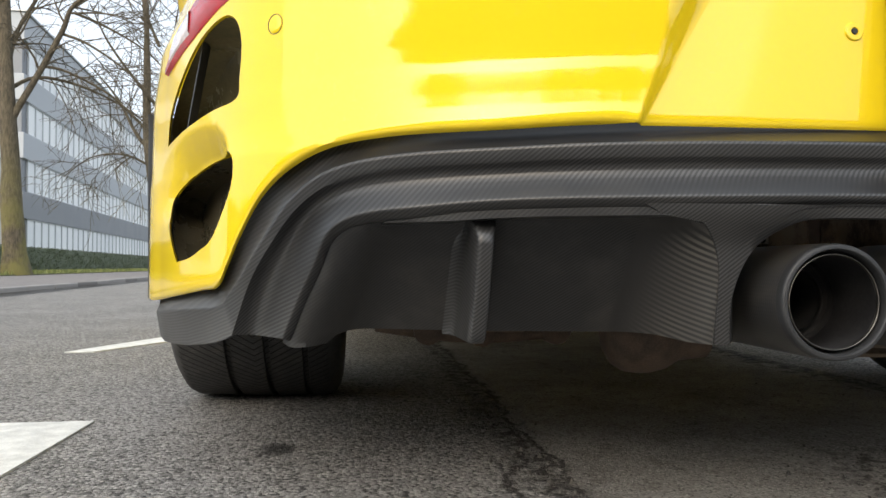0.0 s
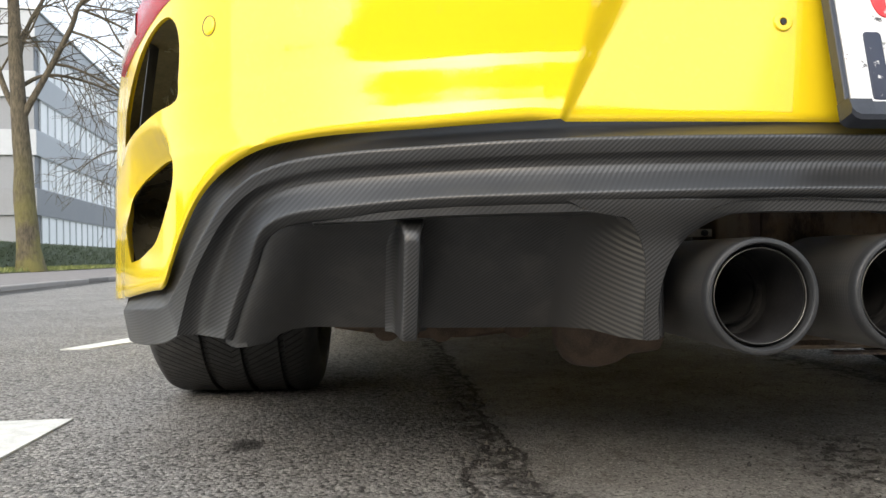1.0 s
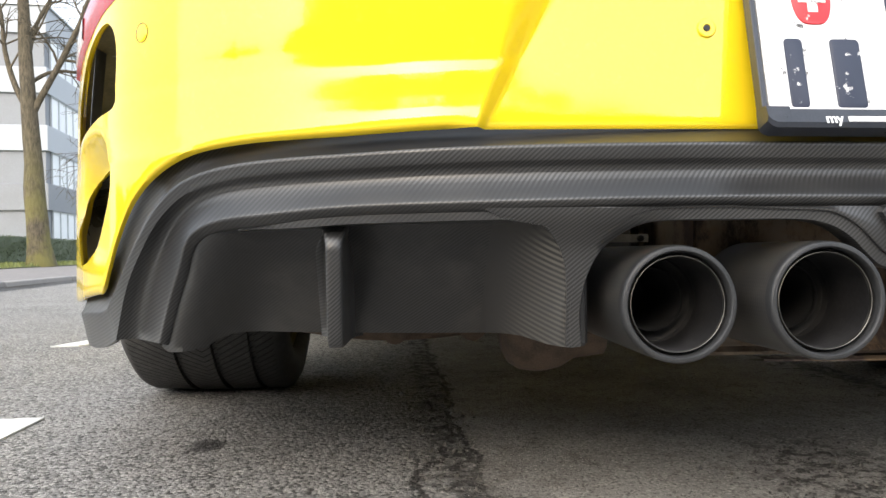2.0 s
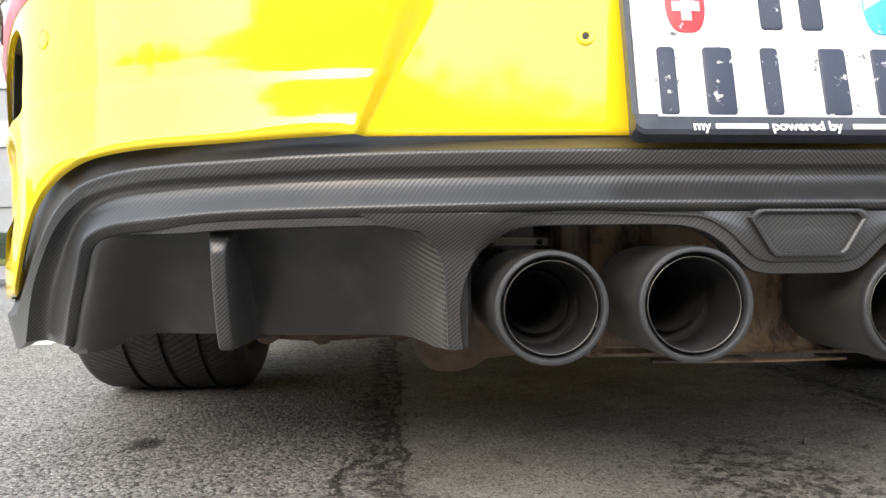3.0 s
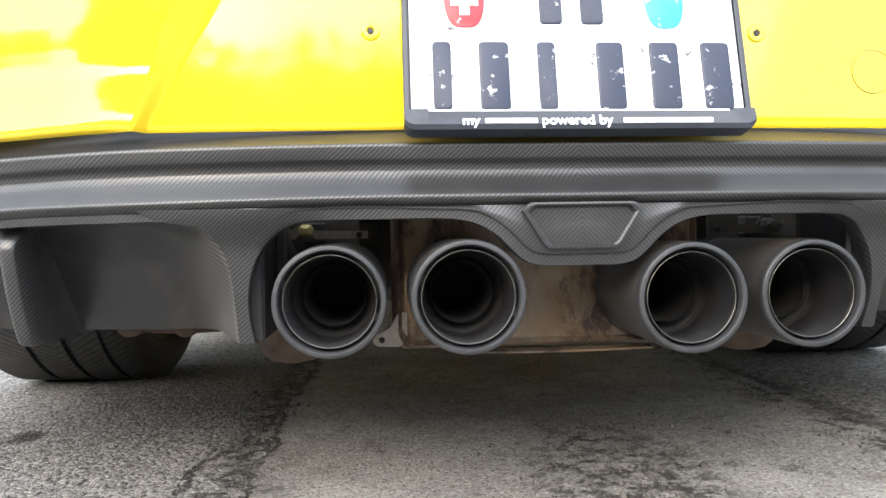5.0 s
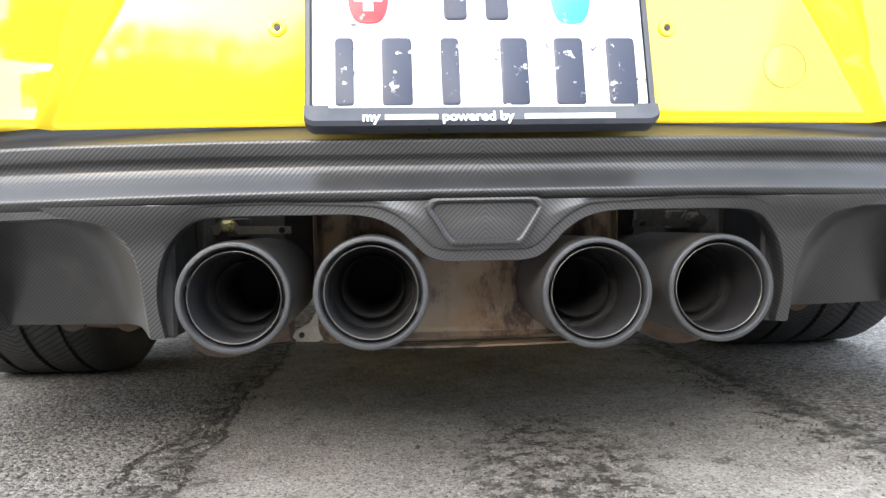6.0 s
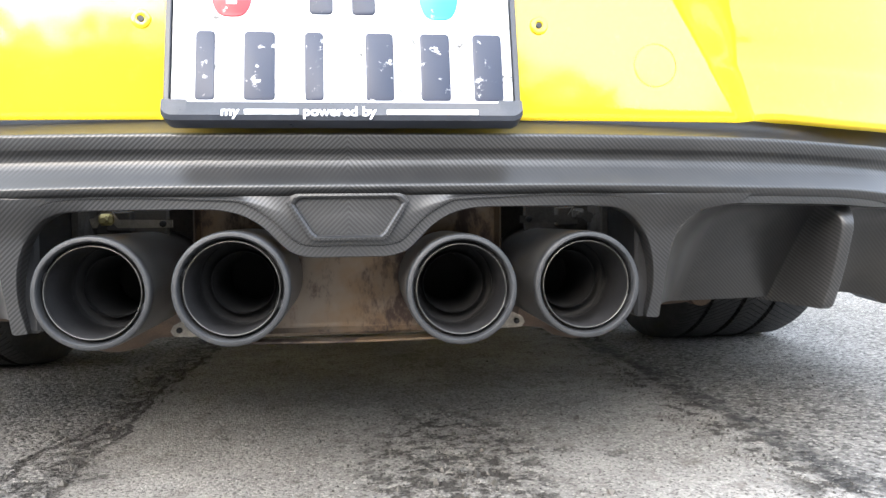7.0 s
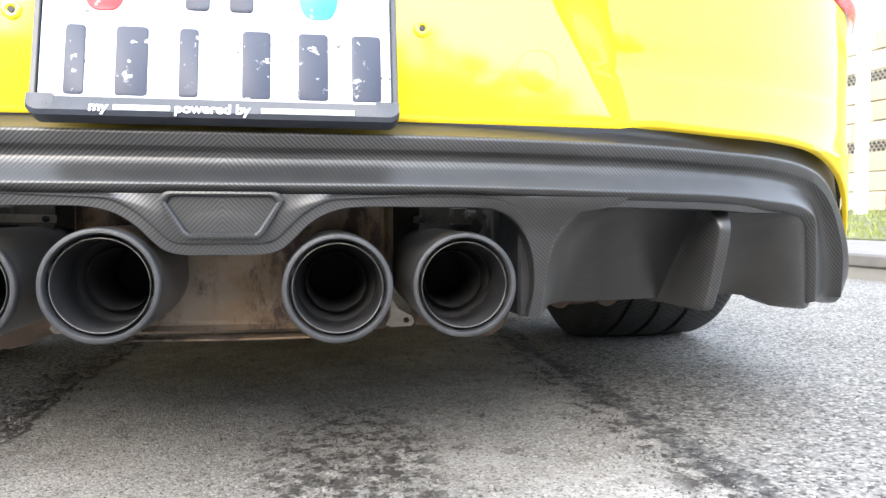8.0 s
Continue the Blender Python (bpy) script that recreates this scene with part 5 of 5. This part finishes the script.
street_tree(-7.85, 26.0, 0, [(0, 0, 0), (-.12, 0, 2.5), (-.38, 0, 5.0), (-.45, .1, 8), (-.6, 0, 11.5)], [
    ([(0, 0, 4.0), (-.8, .2, 4.9), (-1.5, .3, 6.2), (-2.4, .3, 7.3)], .08),
    ([(0, 0, 4.6), (.7, .2, 5.6), (1.2, .3, 7.1), (1.9, .3, 8.3)], .08),
    ([(0, 0, 5.8), (-.7, -.3, 6.7), (-1.6, -.4, 8.0), (-2.2, -.4, 9.3)], .07),
    ([(0, 0, 6.6), (.5, -.4, 7.8), (.8, -.4, 9.6)], .07),
    ([(0, 0, 3.6), (-1.0, -.3, 4.1), (-2.1, -.4, 4.0), (-3.0, -.5, 3.3)], .05),
    ([(0, 0, 8.0), (-.5, .2, 9.2), (-.9, .2, 10.6)], .06)], .23, "bare street tree with dark branches farther along the pavement")


# office building with bands of blinds
def office():
    b = tagged(empty("office_building", STREET), "four-storey grey office building with white blinds behind bands of windows", "building")
    U, V0, V1, TOP = -14.5, 43.0, 112.0, 14.2
    bm = bmesh.new()
    box(bm, -44, U - .16, V0 + .16, V1, 0, TOP - .05)
    part("core", bm, FACADE_DARK, b)
    rows = ((1.15, 2.97), (4.44, 6.24), (7.65, 9.42), (10.85, 12.7))
    edges = [0.0] + [z for r in rows for z in r] + [TOP]
    for i in range(0, len(edges), 2):
        bm = bmesh.new()
        box(bm, -44, U, V0, V1, edges[i], edges[i + 1], .02)
        part("wall_band", bm, FACADE_DARK if i == 2 else FACADE, b, "dark grey wall band" if i == 2 else "")
    bm = bmesh.new()
    box(bm, -44.1, U + .12, V0 - .12, V1 + .1, TOP, TOP + .12, .02)
    part("roof_edge", bm, ALU, b)
    # one window, shared
    step = 1.3
    shared = {}
    for ri, (z0, z1) in enumerate(rows):
        for face in (0,):
            for k in range(34 if face == 0 else 16):
                key = z1 - z0
                if key not in shared:
                    f = bmesh.new()
                    for y0, y1, a, c in ((0, .05, 0, key), (step - .05, step, 0, key), (.05, step - .05, 0, .05), (.05, step - .05, key - .05, key)):
                        box(f, -.10, 0, y0, y1, a, c)
                    p = bmesh.new()
                    for s in range(4):
                        box(p, -.075 - .003 * (s % 2), -.055 - .003 * (s % 2), .05 + s * .3, .35 + s * .3, .05, key - .05)
                    shared[key] = [part("window", f, ALU, b), part("pane", p, BLIND)]
                    w, pn = shared[key]
                    pn.parent = w
                else:
                    w = new("window", shared[key][0].data)
                    w.parent = b
                    pn = new("pane", shared[key][1].data)
                    pn.parent = w
                w.matrix_local = pose(U - .05, V0 + .9 + k * step, z0) if face == 0 else pose(U - .9 - k * step, V0 + .05, z0, 0, 0, -90) @ pose(0, 0, 0)
    return b


office()


# pale stone wall on the other side, with two bands of dark lattice
def stone_wall():
    u, v0, v1 = 7.3, 1.5, 13.5
    bm = bmesh.new()
    box(bm, u, u + .4, v0, v1, .1, 2.28)
    w = part("stone_wall", bm, MORTAR, None, "pale limestone garden wall with dark lattice bands")
    w.matrix_world = STREET
    tagged(w, category="wall")
    shared = {}
    z = .275
    while z < 2.2:
        band = abs(z - .97) < .03 or abs(z - 1.79) < .05
        h = .13 if band else .232
        if band:
            bm = bmesh.new()
            for i in range(int((v1 - v0) / .064)):
                for r in range(3):
                    c, cz = v0 + .04 + i * .064 + (r % 2) * .032, z + .026 + r * .039
                    q = [(c, cz - .021), (c + .024, cz), (c, cz + .021), (c - .024, cz)]
                    a = [bm.verts.new((u - .012, y, k)) for y, k in q]
                    d = [bm.verts.new((u + .002, y, k)) for y, k in q]
                    bm.faces.new(a)
                    for j in range(4):
                        bm.faces.new((a[j], a[(j + 1) % 4], d[(j + 1) % 4], d[j]))
            tagged(part("lattice", bm, DARK_STONE, w, "dark lattice of small lozenge stones"), kind="stuff")
        else:
            v, wide = v0 + random.uniform(-.2, 0), 0
            while v < v1 - .3:
                wide = random.choice((.26, .42, .55))
                if wide not in shared:
                    bm = bmesh.new()
                    box(bm, -.016, .05, .006, wide - .006, .006, .222, .008)
                    ob = shared[wide] = part("stone", bm, LIMESTONE, w)
                else:
                    ob = new("stone", shared[wide].data)
                    ob.parent = w
                ob.matrix_local = pose(u + random.uniform(-.006, .006), max(v0, v), z)
                v += wide
        z += h
    return w


stone_wall()
bm = bmesh.new()
box(bm, 6.55, 6.65, 5.72, 5.82, .2, 2.02, .010, 2)
box(bm, 6.535, 6.665, 5.705, 5.835, 2.02, 2.045, .008)
ob = part("white_post", bm, WHITE_METAL, None, "white painted square post before the stone wall")
ob.matrix_world = STREET
tagged(ob, category="post")
lamp = tagged(empty("garden_lamp", STREET @ pose(9.2, 7.92, 0.28)), "cream garden lamp with a flat round shade behind the wall", "lamp")
bm = bmesh.new()
lathe(bm, [(.03, 0), (.03, 2.55)], 12)
bm.transform(Matrix.Rotation(radians(90), 4, "X"))
part("pole", bm, WHITE_METAL, lamp, "", 50)
bm = bmesh.new()
vs = lathe(bm, [(.03, 2.66), (.16, 2.64), (.27, 2.58), (.28, 2.54), (.05, 2.53)], 24)
bm.transform(Matrix.Rotation(radians(90), 4, "X"))
part("shade", bm, LIMESTONE, lamp, "", 50)


# ---- behind the camera: an unseen tree-like belt, added to shape what the paint mirrors ----
bm = bmesh.new()
random.seed(11)
def belt(a, k, deep=0.0):
    """A point of the belt at a degrees round from +y, k of its height up."""
    far = 27 + 2.5 * noise.noise((a * .06, k, 2)) - deep
    tall = float(np.interp(a, [72, 110, 130, 150, 164, 173, 184, 190, 197, 206, 219, 231, 262, 280, 302], [1.8, 1.8, 2.5, 4.5, 7.6, 9.6, 10, 9.4, 9.4, 10.5, 10.5, 4.5, 4.0, 2.5, 2.5]))
    top = tall * (1 + .20 * noise.noise((a * .05, 3, 0)) + .16 * noise.noise((a * .17, 8, 0)))
    return Vector((far * math.sin(radians(a)), far * math.cos(radians(a)), top * k))


loft(bm, [[belt(a, k / 4) for a in np.arange(72, 302, 2.0)] for k in range(5)])
for i in range(9000):
    a = random.uniform(72, 300)
    c = belt(a, min(1.12, random.random() ** .6 * 1.1), random.uniform(-.6, 1.2))
    m = Euler((random.uniform(0, 6), random.uniform(0, 6), random.uniform(0, 6))).to_matrix() * random.uniform(.15, .5)
    bm.faces.new([bm.verts.new(c + m @ Vector(q)) for q in ((-1, 0, 0), (0, -.6, .1), (1, 0, 0), (0, .6, .1))])
ob = part("mirrored_belt", bm, BELT_BROWN, None, "unseen ragged brown belt, added to shape the reflections in the paint", fix=False)
tagged(ob, category="trees", kind="stuff")

# ---- pale and dark chips bedded in the asphalt ----
CHIP = leaf_green("bedded_chips", (0.06, 0.057, 0.052), (0.50, 0.48, 0.44), 40)
random.seed(23)
verts, faces = [], []
for i in range(7000):
    x, y = random.uniform(-1.5, 1.4), -.32 + 1.9 * random.random() ** 1.3
    s = random.uniform(.0011, .0027)
    a, b, h = random.uniform(0, 6.28), random.uniform(.55, 1), random.uniform(.25, .6) * s
    n0 = len(verts)
    for j in range(5):
        t = a + 1.2566 * j + random.uniform(-.3, .3)
        verts.append((x + s * math.cos(t), y + s * b * math.sin(t), -.0005))
    verts.append((x + random.uniform(-.3, .3) * s, y + random.uniform(-.3, .3) * s, h))
    faces += [(n0 + j, n0 + (j + 1) % 5, n0 + 5) for j in range(5)]
me = bpy.data.meshes.new("bedded_chips")
me.from_pydata(verts, [], faces)
me.materials.append(CHIP)
ob = new("bedded_chips", me)
ob["label"] = "pale and dark stone chips bedded in the asphalt"
tagged(ob, category="grit", kind="stuff")

# ---- loose grit on the road ----
bm = bmesh.new()
for i in range(1300):
    if i < 400:
        x, y = random.gauss(.115, .07), random.gauss(.13, .17)
    elif i < 850:
        x, y = random.gauss(-.385, .03), random.uniform(-.35, .95)
    elif i < 1100:
        x, y = random.gauss(.49, .03), random.uniform(-.35, .75)
    else:
        x, y = random.uniform(-1.3, 1.2), random.uniform(-.3, 1.2)
    s = random.uniform(.0014, .0034) * (2.2 if i < 850 and random.random() < .15 else 1)
    m = Matrix.LocRotScale((x, y, s * .25), Euler((random.uniform(0, 6), random.uniform(0, 6), random.uniform(0, 6))), (s, s * random.uniform(.6, 1), s * random.uniform(.5, .8)))
    vs = [bm.verts.new(m @ Vector(q)) for q in ((1, 0, 0), (-1, 0, 0), (0, 1, 0), (0, -1, 0), (0, 0, 1), (0, 0, -1))]
    for a, b, c in ((0, 2, 4), (2, 1, 4), (1, 3, 4), (3, 0, 4), (2, 0, 5), (1, 2, 5), (3, 1, 5), (0, 3, 5)):
        bm.faces.new((vs[a], vs[b], vs[c]))
ob = part("loose_grit", bm, PEBBLE_MIX, None, "small loose stones on the worn asphalt", fix=False)
tagged(ob, category="grit", kind="stuff")


# ---- the car's right-hand corner stands a little farther out than the other ----
for ob in [o for o in bpy.data.objects if o.type == "MESH" and o.name.split(".")[0] in ("bumper", "diffuser", "hollow_panel", "hollow_ledge", "vent_duct", "vent_vane", "arch_trim", "tail_light", "pale_segment")]:
    for v in ob.data.vertices:
        v.co.x += 0.018 * smooth01(v.co.x, 0.585, 0.74) + (-0.018 * smooth01(v.co.x, 0.755, 0.83) if ob.name == "bumper" else 0.007 * smooth01(v.co.x, 0.69, 0.76))
    ob.data.update()
